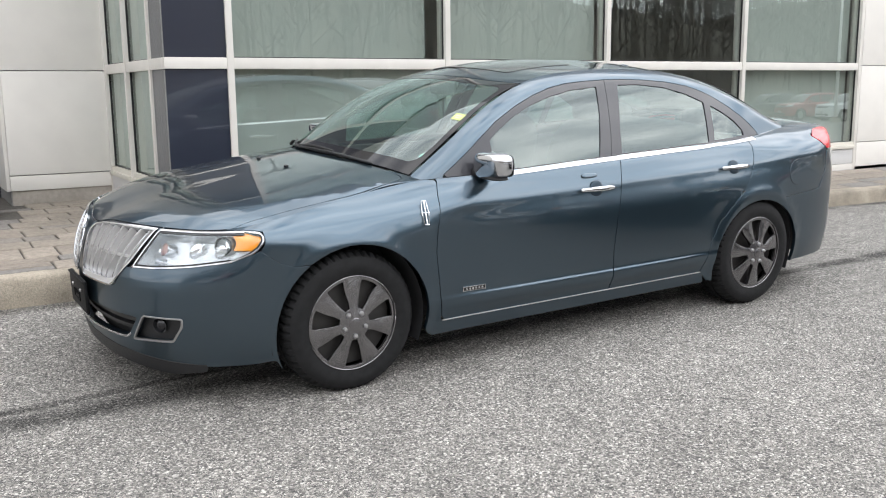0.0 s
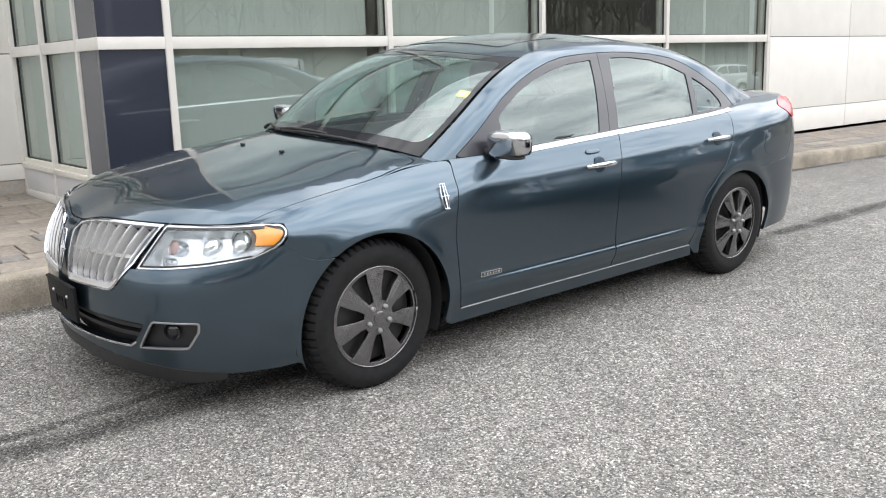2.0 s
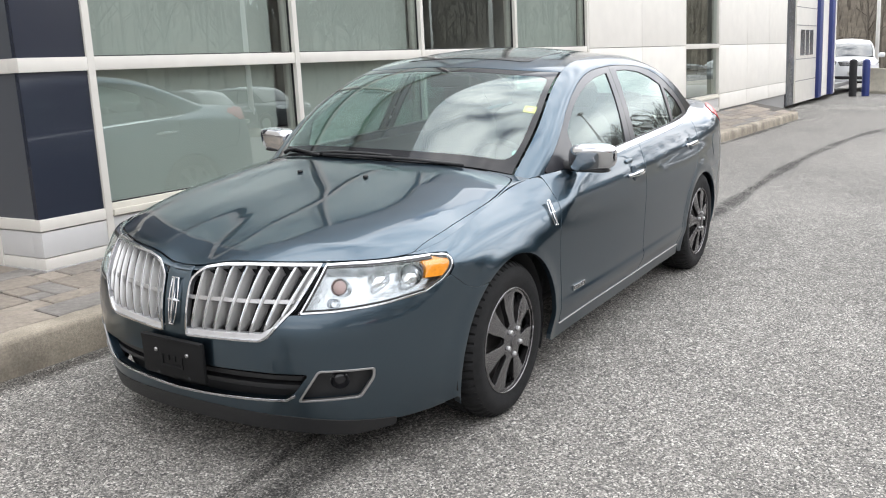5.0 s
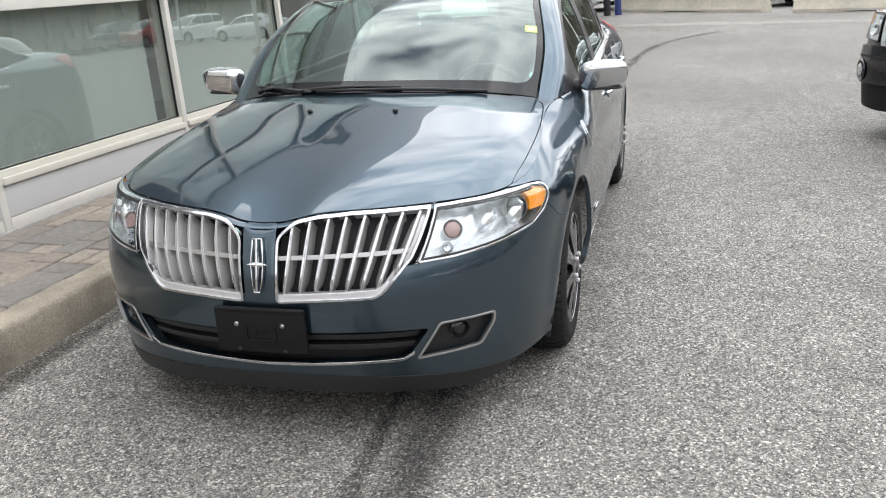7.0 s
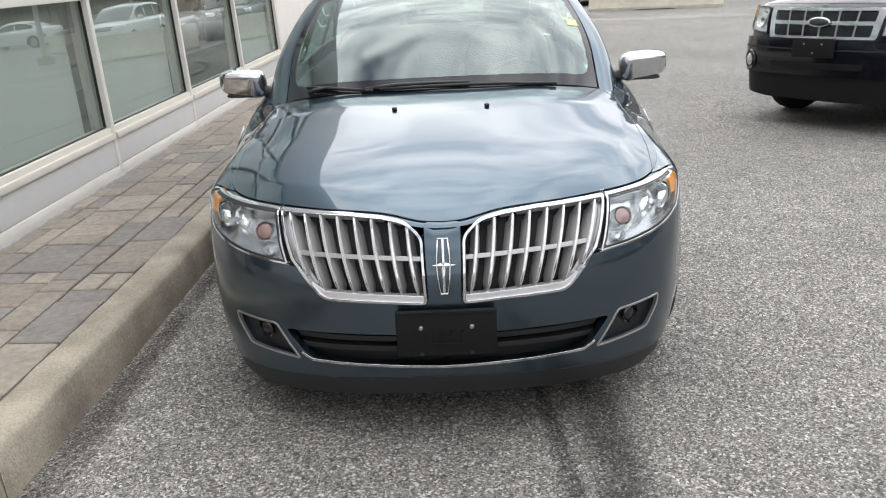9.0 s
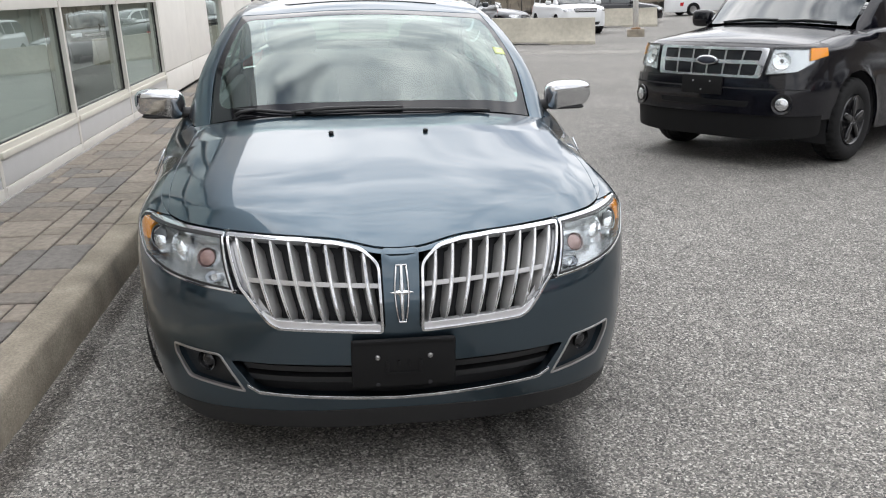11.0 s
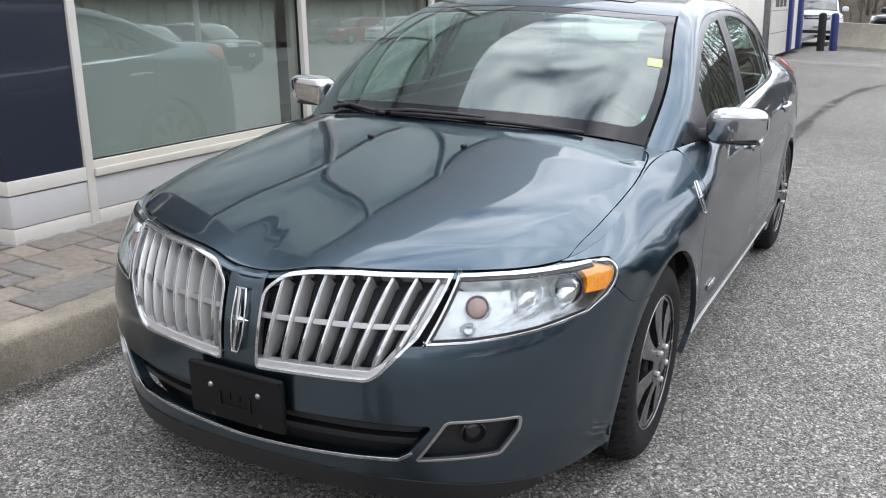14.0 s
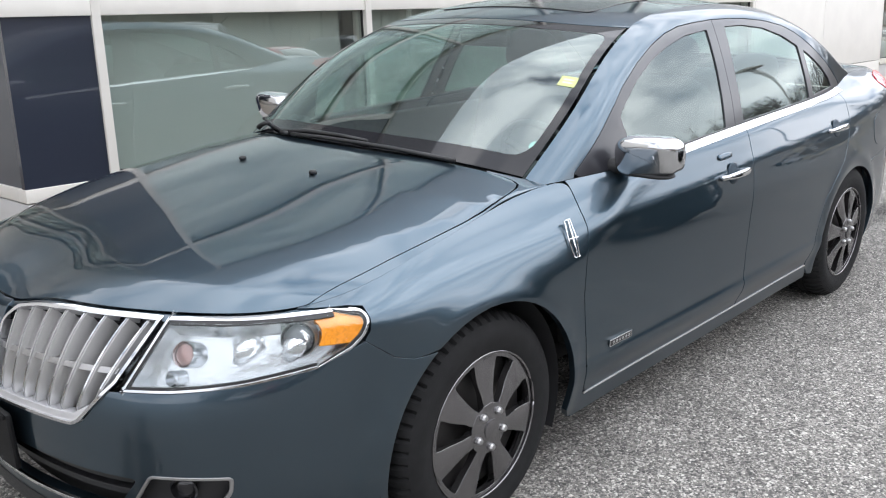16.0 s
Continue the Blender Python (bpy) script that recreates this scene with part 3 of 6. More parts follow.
# ---- the saloon's body surface: a plan outline, swept up by a profile ----
class Shell:
    """A car's skin: a plan outline swept up by a profile, and a cabin on it. edge rows: place (x on the flank, or ('f' or 'r', y)), top edge, how far the top
    rolls in, its height, upper lean, where the lean starts. rail rows: x, height of the cabin's upper edge."""

    def __init__(self, plan, edge, rail, arches, arch_z=.31, tuck=.5, cabin_lean=(.33, .28), sill=True):
        full = [(x, -y) for x, y in plan[3:0:-1]] + plan + [(x, -y) for x, y in plan[-2:-5:-1]]
        arc = np.concatenate([[0], np.cumsum(np.hypot(*np.diff(np.array(full), axis=0).T))])
        arc = arc - arc[3]
        self.px, self.py = spline(arc, [p[0] for p in full]), spline(arc, [p[1] for p in full])
        self.s_end = arc[3 + len(plan) - 1]
        self.ss = np.linspace(0, self.s_end, 4000)
        self.sx, self.sy = self.px(self.ss), self.py(self.ss)
        self.s_mid = self.ss[np.argmax(self.sy)]
        s = [float(self.s_front(r[0][1]) if isinstance(r[0], tuple) and r[0][0] == "f" else self.s_rear(r[0][1]) if isinstance(r[0], tuple) else self.s_of_x(r[0])) for r in edge]
        self.edge_top, self.edge_in, self.edge_high, self.edge_lean, self.edge_from = (spline(s, [r[k] for r in edge]) for k in range(1, 6))
        self.rail_top = spline([r[0] for r in rail], [r[1] for r in rail])
        self.arches, self.arch_z, self.tuck, self.lean, self.sill = arches, arch_z, tuck, cabin_lean, sill
        self.x_lo, self.x_hi = rail[0][0], rail[-1][0]

    def s_of_x(self, x):
        return np.interp(x, self.sx, self.ss)

    def s_front(self, y):
        k = self.ss <= self.s_mid
        return np.interp(np.abs(y), self.sy[k], self.ss[k])

    def s_rear(self, y):
        k = self.ss >= self.s_mid
        return np.interp(-np.abs(y), -self.sy[k], self.ss[k])

    def body(self, s, z):
        """The skin at a place along the outline (negative: the -y side) and a height."""
        s, z = np.asarray(s, float), np.asarray(z, float)
        g, s = np.where(s < 0, -1.0, 1.0), np.abs(s)
        x, y = self.px(s), self.py(s)
        tx, ty = self.px(s + 1e-4) - self.px(s - 1e-4), self.py(s + 1e-4) - self.py(s - 1e-4)
        l = np.hypot(tx, ty)
        nx, ny = -ty / l, tx / l
        p = -self.edge_lean(s) * np.maximum(z - self.edge_from(s), 0) ** 2 - self.tuck * np.maximum(.45 - z, 0) ** 2
        if self.sill:
            side = np.exp(-((x - .05) / .95) ** 6)
            p = p + side * (.010 / (1 + np.exp((z - .374) / .0045)) - .022 / (1 + np.exp((z - .305) / .014)))
            p = p + .004 * np.exp(-((z - .80 - .03 * (x + 1)) / .03) ** 2) * np.exp(-((x - .3) / 1.6) ** 8)
        for wx in self.arches:
            d = np.hypot(x - wx, z - self.arch_z)
            p = p + .0085 * np.exp(-((d - .375) / .042) ** 2) * (np.abs(x) < 2.0)
        q = np.clip((self.edge_top(s) - z) / self.edge_high(s), 0, 1)
        p = p - self.edge_in(s) * (1 - q) ** 2.6
        return np.stack([x + nx * p, g * (y + ny * p), z + 0 * s], -1)

    def top(self, x):
        return self.edge_top(self.s_of_x(x))

    def cabin(self, x, z):
        x, z = np.asarray(x, float), np.asarray(z, float)
        xc = np.clip(x, self.x_lo, self.x_hi)
        s = self.s_of_x(xc)
        base = self.body(s, self.edge_top(s))[..., 1]
        h = z - self.edge_top(s)
        y = base - self.lean[0] * h - self.lean[1] * h * np.abs(h)
        q = np.clip((self.rail_top(xc) - z) / .075, 0, 1)
        y = y - .06 * (1 - q) ** 3
        return np.stack([x + 0 * z, y, z + 0 * x], -1)

    def rail(self, x):
        return self.cabin(x, self.rail_top(x))


def coons(front, back, side, bulge):
    """A patch over a (-1 to 1, across) and b (0 to 1, front to back), the same on both sides, between three curves, with a bulge(a, b) added."""
    def f(a, b):
        a, b = np.asarray(a, float), np.asarray(b, float)
        m, g = np.abs(a), np.where(a < 0, -1.0, 1.0)
        fr, bk, sd = front(m), back(m), side(b)
        flip = np.array([1, -1, 1])
        w = (a + 1) / 2
        mir = lambda p: np.where((g < 0)[..., None], p * flip, p)
        c0, c1 = front(np.ones_like(m)), back(np.ones_like(m))
        L, R = sd * flip, sd
        b3, w3 = b[..., None], w[..., None]
        p = (1 - b3) * mir(fr) + b3 * mir(bk) + (1 - w3) * L + w3 * R
        p = p - ((1 - b3) * ((1 - w3) * c0 * flip + w3 * c0) + b3 * ((1 - w3) * c1 * flip + w3 * c1))
        return p + bulge(a, b)
    return f


def lift(f):
    return lambda a, b: np.stack([0 * a, 0 * a, f(a, b)], -1)


def mirrored3(points):
    """A curve from the middle line (t = 0) out to the side (t = 1), level across the middle."""
    pts = np.array(points, float)
    full = np.concatenate([pts[:0:-1] * (1, -1, 1), pts])
    k = np.linspace(-1, 1, len(full))
    fs = [spline(k, full[:, i]) for i in range(3)]
    return lambda t: np.stack([f(t) for f in fs], -1)


def patches(sh, x_hood, x_cowl, z_cowl, x_glass, x_roof, z_roof, x_back, z_back, x_deck, z_deck, crown=.04, bow=.2, rise=.03, x_tail=None, nose=False, swell=.03):
    """Hood, windscreen, roof and back window of a shell."""
    out = {}
    s_h, s_c = float(sh.s_of_x(x_hood)), float(sh.s_of_x(x_cowl))
    end = sh.body(s_c, sh.edge_top(s_c))
    cow = lambda dx, e, zc: mirrored3([(x_cowl - bow + dx, 0, zc), (x_cowl - bow * .93 + dx, .25, zc - .002), (x_cowl - bow * .65 + dx, .5, zc - .015), e])
    out["hood"] = coons(lambda m: sh.body(m * s_h, sh.edge_top(m * s_h)), cow(0, tuple(end), z_cowl), lambda b: sh.body(s_h + b * (s_c - s_h), sh.edge_top(s_h + b * (s_c - s_h))),
                        lift(lambda a, b: crown * (1 - np.exp(-b / .16)) * (1 - b) * 1.25 * (1 - a ** 2) ))
    if nose:
        # the middle of the leading edge dips only close to the nose
        dip = lambda m: (sh.edge_top(.7 * s_h) - sh.edge_top(m * s_h)) * (1 - m ** 6)
        base = out["hood"]
        out["hood"] = lambda a, b: base(a, b) + np.stack([0 * a, 0 * a, .6 * dip(np.abs(a)) * (1 - b) * (1 - np.exp(-np.maximum(b, 0) / .26))], -1)
        # a soft crease from the lamp's inner corner back to the hood's rear corner
        dipped = out["hood"]
        crease = spline([-2.30, -2.0, -1.685, -1.278, -1.0], [.44, .54, .658, .722, .74])

        def creased(a, b):
            p = dipped(a, b)
            e = sh.body(s_h + np.clip(b, 0, 1) * (s_c - s_h), sh.edge_top(s_h + np.clip(b, 0, 1) * (s_c - s_h)))[..., 1]
            d, room = np.abs(p[..., 1]) - crease(p[..., 0]), np.maximum(e - crease(p[..., 0]), .02)
            d = d + .004 * np.log1p(np.exp(-np.abs(d) / .004))
            h = np.where(d > 0, np.clip(1 - d / room, 0, 1), np.exp(-(d / .26) ** 2))
            h = h * np.clip(b / .10, 0, 1) * np.clip((1 - b) / .25, 0, 1)
            return p + np.stack([0 * h, 0 * h, .013 * h], -1)
        out["hood"] = creased
    gl = cow(.015, tuple(sh.rail(x_glass) - np.array([0, .01, 0])), z_cowl)
    rf = mirrored3([(x_roof - .115, 0, z_roof), (x_roof - .105, .2, z_roof - .004), (x_roof - .070, .42, z_roof - .017), tuple(sh.rail(x_roof))])
    rb = mirrored3([(x_back + .14, 0, z_back), (x_back + .13, .2, z_back - .004), (x_back + .09, .42, z_back - .015), tuple(sh.rail(x_back))])
    dk = mirrored3([(x_deck + .10, 0, z_deck), (x_deck + .09, .25, z_deck - .002), (x_deck + .06, .5, z_deck - .01), tuple(sh.rail(x_deck))])
    out["windscreen"] = coons(gl, rf, lambda b: sh.rail(x_glass + (x_roof - x_glass) * b), lift(lambda a, b: swell * np.sin(np.pi * b) * (1 - .5 * a ** 2)))
    out["roof"] = coons(rf, rb, lambda b: sh.rail(x_roof + (x_back - x_roof) * b), lift(lambda a, b: rise * np.maximum(np.sin(np.pi * np.clip(b, 0, 1)), 0) ** .8 * (1 - a ** 2)))
    out["back"] = coons(rb, dk, lambda b: sh.rail(x_back + (x_deck - x_back) * b), lift(lambda a, b: .02 * np.sin(np.pi * b) * (1 - .5 * a ** 2)))
    if x_tail:
        s0, s1 = float(sh.s_of_x(x_deck)), float(sh.s_of_x(x_tail))
        e0 = sh.body(s0, sh.edge_top(s0))
        dk2 = mirrored3([(x_deck + .11, 0, z_deck), (x_deck + .10, .25, z_deck - .002), (x_deck + .07, .5, z_deck - .01), tuple(e0)])
        tail = lambda m: sh.body(sh.s_end - m * (sh.s_end - s1), sh.edge_top(sh.s_end - m * (sh.s_end - s1)))
        out["deck"] = coons(dk2, tail, lambda b: sh.body(s0 + b * (s1 - s0), sh.edge_top(s0 + b * (s1 - s0))), lift(lambda a, b: .012 * np.sin(np.pi * b) * (1 - a ** 2)))
    return out


SALOON = Shell(
    [(-2.325, 0), (-2.312, .2), (-2.27, .4), (-2.185, .58), (-2.06, .725), (-1.90, .815), (-1.70, .868), (-1.364, .900), (-.9, .912), (-.3, .917),
     (.4, .917), (1.0, .912), (1.364, .905), (1.75, .885), (2.05, .84), (2.25, .76), (2.38, .62), (2.45, .40), (2.48, .2), (2.49, 0)],
    [(("f", 0), .738, .02, .02, 1.0, .5), (("f", .07), .742, .02, .02, 1.0, .5), (("f", .15), .757, .02, .02, 1.1, .5), (("f", .3), .768, .02, .02, 1.25, .5), (("f", .52), .768, .02, .02, 1.5, .5), (("f", .7), .770, .03, .02, 1.2, .5), (-1.885, .776, .045, .03, .8, .52),
     (-1.6, .822, .100, .165, .05, .62), (-1.3, .868, .138, .235, .2, .66), (-.95, .915, .139, .215, .3, .66), (-.7, .928, .055, .10, .7, .66), (-.45, .938, .022, .03, .9, .66), (0, .956, .022, .03, .9, .66),
     (.6, .976, .022, .03, .9, .66), (1.1, .992, .022, .03, .9, .66), (1.45, 1.010, .07, .09, .69, .66), (1.75, 1.037, .14, .16, .40, .66), (2.05, 1.045, .14, .16, .33, .66),
     (("r", .7), 1.04, .05, .04, .45, .66), (("r", .4), 1.045, .04, .03, .35, .66), (("r", 0), 1.05, .04, .03, .35, .66)],
    [(-1.05, .862), (-.95, .930), (-.90, .965), (-.75, 1.072), (-.55, 1.203), (-.35, 1.30), (-.15, 1.365), (.1, 1.40), (.4, 1.412), (.75, 1.40), (1.05, 1.355), (1.3, 1.28), (1.55, 1.18), (1.8, 1.085), (1.95, 1.05)],
    (-1.364, 1.364))
SP = patches(SALOON, -1.885, -.93, .978, -.95, -.22, 1.372, 1.02, 1.372, 1.78, 1.085, crown=.034, bow=.17, rise=.028, x_tail=2.05, nose=True, swell=.012)
# ---- draping panels over a surface ----
from mathutils.geometry import delaunay_2d_cdt


def refine(loop, step, closed=True):
    out = []
    n = len(loop)
    for i in range(n if closed else n - 1):
        a, b = np.array(loop[i]), np.array(loop[(i + 1) % n])
        k = max(1, int(math.ceil(np.hypot(*(b - a)) / step)))
        out += [a + (b - a) * j / k for j in range(k)]
    return out


def rounded(loop, r=.03, n=4):
    """Rounds each corner of a closed outline; a point may carry its own radius."""
    out, m = [], len(loop)
    P = [np.array(p[:2], float) for p in loop]
    for i in range(m):
        a, b, c = P[i - 1], P[i], P[(i + 1) % m]
        k = loop[i][2] if len(loop[i]) > 2 else r
        u, v = a - b, c - b
        lu, lv = np.hypot(*u), np.hypot(*v)
        k = min(k, .48 * lu, .48 * lv)
        if k < 1e-4:
            out.append(b)
            continue
        p, q = b + u / lu * k, b + v / lv * k
        for j in range(n + 1):
            t = j / n
            out.append((1 - t) ** 2 * p + 2 * t * (1 - t) * b + t * t * q)
    return out


def inside(points, loop):
    points, L = np.asarray(points), np.asarray(loop)
    x, y = points[:, 0], points[:, 1]
    hit = np.zeros(len(points), bool)
    for (x0, y0), (x1, y1) in zip(L, np.roll(L, -1, 0)):
        if y0 != y1:
            c = ((y0 > y) != (y1 > y)) & (x < (x1 - x0) * (y - y0) / (y1 - y0) + x0)
            hit ^= c
    return hit


def drape(name, loops, surf, mat, parent=None, step=.05, rim=.015, side=1, out=0.0, label="", edge_step=None, ctr=(0, 0, .55), sv=1.0):
    """A panel: the outline loops[0], less the others, laid over surf(u, v); side -1 mirrors it across the car. out lifts it off the surface; sv makes the grid that much finer in v."""
    if sv != 1:
        loops, plain = [[(q[0], q[1] * sv) for q in l] for l in loops], surf
        surf = lambda u, v: plain(u, v / sv)
    loops = [refine(l, edge_step or step * .6) for l in loops]
    pts, edges = [], []
    for l in loops:
        k = len(pts)
        pts += l
        edges += [(k + i, k + (i + 1) % len(l)) for i in range(len(l))]
    nb = len(pts)
    B = np.array(pts)
    g = np.stack(np.meshgrid(np.arange(B[:, 0].min() + step / 2, B[:, 0].max(), step), np.arange(B[:, 1].min() + step / 2, B[:, 1].max(), step)), -1).reshape(-1, 2)
    if len(g):
        ok = inside(g, loops[0])
        for h in loops[1:]:
            ok &= ~inside(g, h)
        g = g[ok]
    if len(g):
        d = np.min(np.hypot(g[:, None, 0] - B[None, :, 0], g[:, None, 1] - B[None, :, 1]), 1)
        pts += list(g[d > step * .45])
    vs, _, fs, *_ = delaunay_2d_cdt([Vector(p) for p in pts], edges, [], 0, 1e-7)
    V = np.array([tuple(v) for v in vs])
    F = np.array([tuple(f) for f in fs])
    c = V[F].mean(1)
    ok = inside(c, loops[0])
    for h in loops[1:]:
        ok &= ~inside(c, h)
    F = F[ok]
    e = 1e-4
    P = surf(V[:, 0], V[:, 1])
    du, dv = surf(V[:, 0] + e, V[:, 1]) - surf(V[:, 0] - e, V[:, 1]), surf(V[:, 0], V[:, 1] + e) - surf(V[:, 0], V[:, 1] - e)
    N = np.cross(du, dv)
    N = N / np.maximum(np.linalg.norm(N, axis=1), 1e-12)[:, None]
    if np.sum(N * (P - np.array(ctr, float))) < 0:
        N = -N
    P = P + N * out
    a, b, c3 = P[F[:, 0]], P[F[:, 1]], P[F[:, 2]]
    bad = np.sum(np.cross(b - a, c3 - a) * N[F[:, 0]], 1) < 0
    F[bad] = F[bad][:, ::-1]
    flip = np.array([1, side, 1])
    verts, norms, faces = P * flip, N * flip, F.tolist()
    if side < 0:
        faces = [f[::-1] for f in faces]
    if rim:
        count = {}
        for f in faces:
            for i in range(3):
                count[(f[i], f[(i + 1) % 3])] = 1
        bound = [(i, j) for i, j in count if (j, i) not in count]
        idx = {}
        for i, j in bound:
            idx.setdefault(i, []).append(j)
            idx.setdefault(j, [])
        out_dir = {}
        for i, j in bound:
            d = np.cross(verts[j] - verts[i], norms[i])
            for q in (i, j):
                out_dir[q] = out_dir.get(q, 0) + d
        n0 = len(verts)
        new_v, new_n, m1, m2 = [], [], {}, {}
        for q, d in out_dir.items():
            d = d / max(np.linalg.norm(d), 1e-12)
            m1[q] = n0 + len(new_v)
            new_v.append(verts[q] + d * .0015 - norms[q] * .0015)
            new_n.append(d)
            m2[q] = n0 + len(new_v)
            new_v.append(verts[q] + d * .001 - norms[q] * rim)
            new_n.append(d)
        for i, j in bound:
            faces += [[j, i, m1[i], m1[j]], [m1[j], m1[i], m2[i], m2[j]]]
        verts, norms = np.concatenate([verts, np.array(new_v)]), np.concatenate([norms, np.array(new_n)])
    me = mesh_from(name, verts, faces, mat, True)
    me.normals_split_custom_set_from_vertices([tuple(n) for n in norms])
    return part(name, me, mat, parent, label)


PATCH = [(-.9995, .0005), (.9995, .0005), (.9995, .9995), (-.9995, .9995)]


def ring_of(loop, d):
    """An outline moved inwards by d."""
    L = np.array([p[:2] for p in loop], float)
    area = np.sum(L[:, 0] * np.roll(L[:, 1], -1) - np.roll(L[:, 0], -1) * L[:, 1])
    g = 1 if area > 0 else -1
    a, b = L - np.roll(L, 1, 0), np.roll(L, -1, 0) - L
    a, b = a / np.maximum(np.linalg.norm(a, axis=1), 1e-9)[:, None], b / np.maximum(np.linalg.norm(b, axis=1), 1e-9)[:, None]
    na, nb = np.stack([-a[:, 1], a[:, 0]], -1), np.stack([-b[:, 1], b[:, 0]], -1)
    n = na + nb
    n = n / np.maximum(np.sum(n * na, 1), .35)[:, None] / 1.0
    return [tuple(p) for p in L + g * d * n]


def lathe(name, profile, mat, parent, m, n=24, label="", smooth=True):
    """A turned shape round the local z axis, of (radius, height) pairs."""
    verts, faces = [], []
    for r, h in profile:
        verts += [(r * math.cos(2 * math.pi * i / n), r * math.sin(2 * math.pi * i / n), h) for i in range(n)]
    for j in range(len(profile) - 1):
        faces += [(j * n + i, j * n + (i + 1) % n, (j + 1) * n + (i + 1) % n, (j + 1) * n + i) for i in range(n)]
    if profile[-1][0] > 1e-6:
        faces.append(tuple(range((len(profile) - 1) * n, len(profile) * n)))
    me = mesh_from(name, verts, faces, mat, smooth)
    if smooth:
        me.set_sharp_from_angle(angle=radians(45))
    ob = part(name, me, mat, parent, label)
    ob.matrix_basis = m
    return ob


def tube(name, points, r, mat, parent=None, n=8, label=""):
    """A round bar along points; r may be one radius for each."""
    P = [Vector(p) for p in points]
    rs = r if isinstance(r, (list, tuple)) else [r] * len(P)
    verts, faces = [], []
    for i, p in enumerate(P):
        t = (P[min(i + 1, len(P) - 1)] - P[max(i - 1, 0)]).normalized()
        u = t.orthogonal().normalized() if abs(t.z) > .95 else Vector((0, 0, 1)).cross(t).normalized()
        w = t.cross(u)
        verts += [tuple(p + rs[i] * (math.cos(2 * math.pi * k / n) * u + math.sin(2 * math.pi * k / n) * w)) for k in range(n)]
    for i in range(len(P) - 1):
        faces += [(i * n + k, i * n + (k + 1) % n, (i + 1) * n + (k + 1) % n, (i + 1) * n + k) for k in range(n)]
    faces += [tuple(range(n - 1, -1, -1)), tuple(range((len(P) - 1) * n, len(P) * n))]
    return part(name, mesh_from(name, verts, faces, mat, True), mat, parent, label)


def blob(name, size, mat, parent, m, power=2.6, n=20, k=12, label="", shape=None):
    """A rounded block (superellipsoid) with half sizes; shape(v) may bend it."""
    verts, faces = [], []
    sg = lambda a, p: math.copysign(abs(a) ** p, a)
    e = 2 / power
    for j in range(k + 1):
        la = -math.pi / 2 + math.pi * j / k
        for i in range(n):
            lo = 2 * math.pi * i / n
            v = Vector((size[0] * sg(math.cos(la), e) * sg(math.cos(lo), e), size[1] * sg(math.cos(la), e) * sg(math.sin(lo), e), size[2] * sg(math.sin(la), e)))
            verts.append(tuple(shape(v) if shape else v))
    for j in range(k):
        faces += [(j * n + i, j * n + (i + 1) % n, (j + 1) * n + (i + 1) % n, (j + 1) * n + i) for i in range(n)]
    me = mesh_from(name, verts, faces, mat, True)
    bm = bmesh.new()
    bm.from_mesh(me)
    bmesh.ops.remove_doubles(bm, verts=bm.verts[:], dist=1e-5)
    bm.to_mesh(me)
    bm.free()
    me.shade_smooth()
    ob = part(name, me, mat, parent, label)
    ob.matrix_basis = m
    return ob


class Skin:
    """Outlines on a shell, from places in metres."""

    def __init__(self, sh):
        self.sh = sh

    def front(self, pts, r=.012, g=1):
        """(y, z) on the nose to (place, z); g -1 puts it on the -y side."""
        out = []
        for p in rounded(pts, r):
            y, z = abs(float(p[0])), float(p[1])
            s = float(self.sh.s_front(y))
            for _ in range(12):
                s = float(np.clip(s + (y - self.sh.body(s, z)[1]) * .8, 0, self.sh.s_mid))
            out.append((s * g * (1 if p[0] >= 0 else -1), z))
        return out

    def place(self, y, z):
        """The place along the outline of a point on the nose, half a width y out."""
        s = float(self.sh.s_front(y))
        for _ in range(5):
            s = float(np.clip(s + (y - self.sh.body(s, z)[1]) * .9, 0, self.sh.s_mid))
        return s

    def side(self, pts, r=.012, g=1):
        """(x, z) on the flank to (place, z)."""
        out = []
        for p in rounded(pts, r):
            s = float(self.sh.s_of_x(p[0]))
            for _ in range(6):
                s = float(np.clip(s + (p[0] - self.sh.body(s, p[1])[0]), .2, self.sh.s_end - .2))
            z, e = float(p[1]), float(self.sh.edge_top(s))
            out.append((s * g, e - .0008 if abs(z - float(self.sh.top(p[0]))) < .002 else min(z, e - .0008)))
        return out

    def at(self, s, z, out=0.0):
        """A frame on the skin: z axis outwards, y axis up."""
        e = 1e-4
        p = self.sh.body(s, z)
        n = Vector(np.cross(self.sh.body(s + e, z) - self.sh.body(s - e, z), self.sh.body(s, z + e) - self.sh.body(s, z - e))).normalized()
        if n.dot(Vector(p) - Vector((0, 0, .5))) < 0:
            n = -n
        up = (Vector((0, 0, 1)) - n * n.z).normalized()
        x = up.cross(n)
        m = Matrix((x, up, n)).transposed().to_4x4()
        m.translation = Vector(p) + n * out
        return m


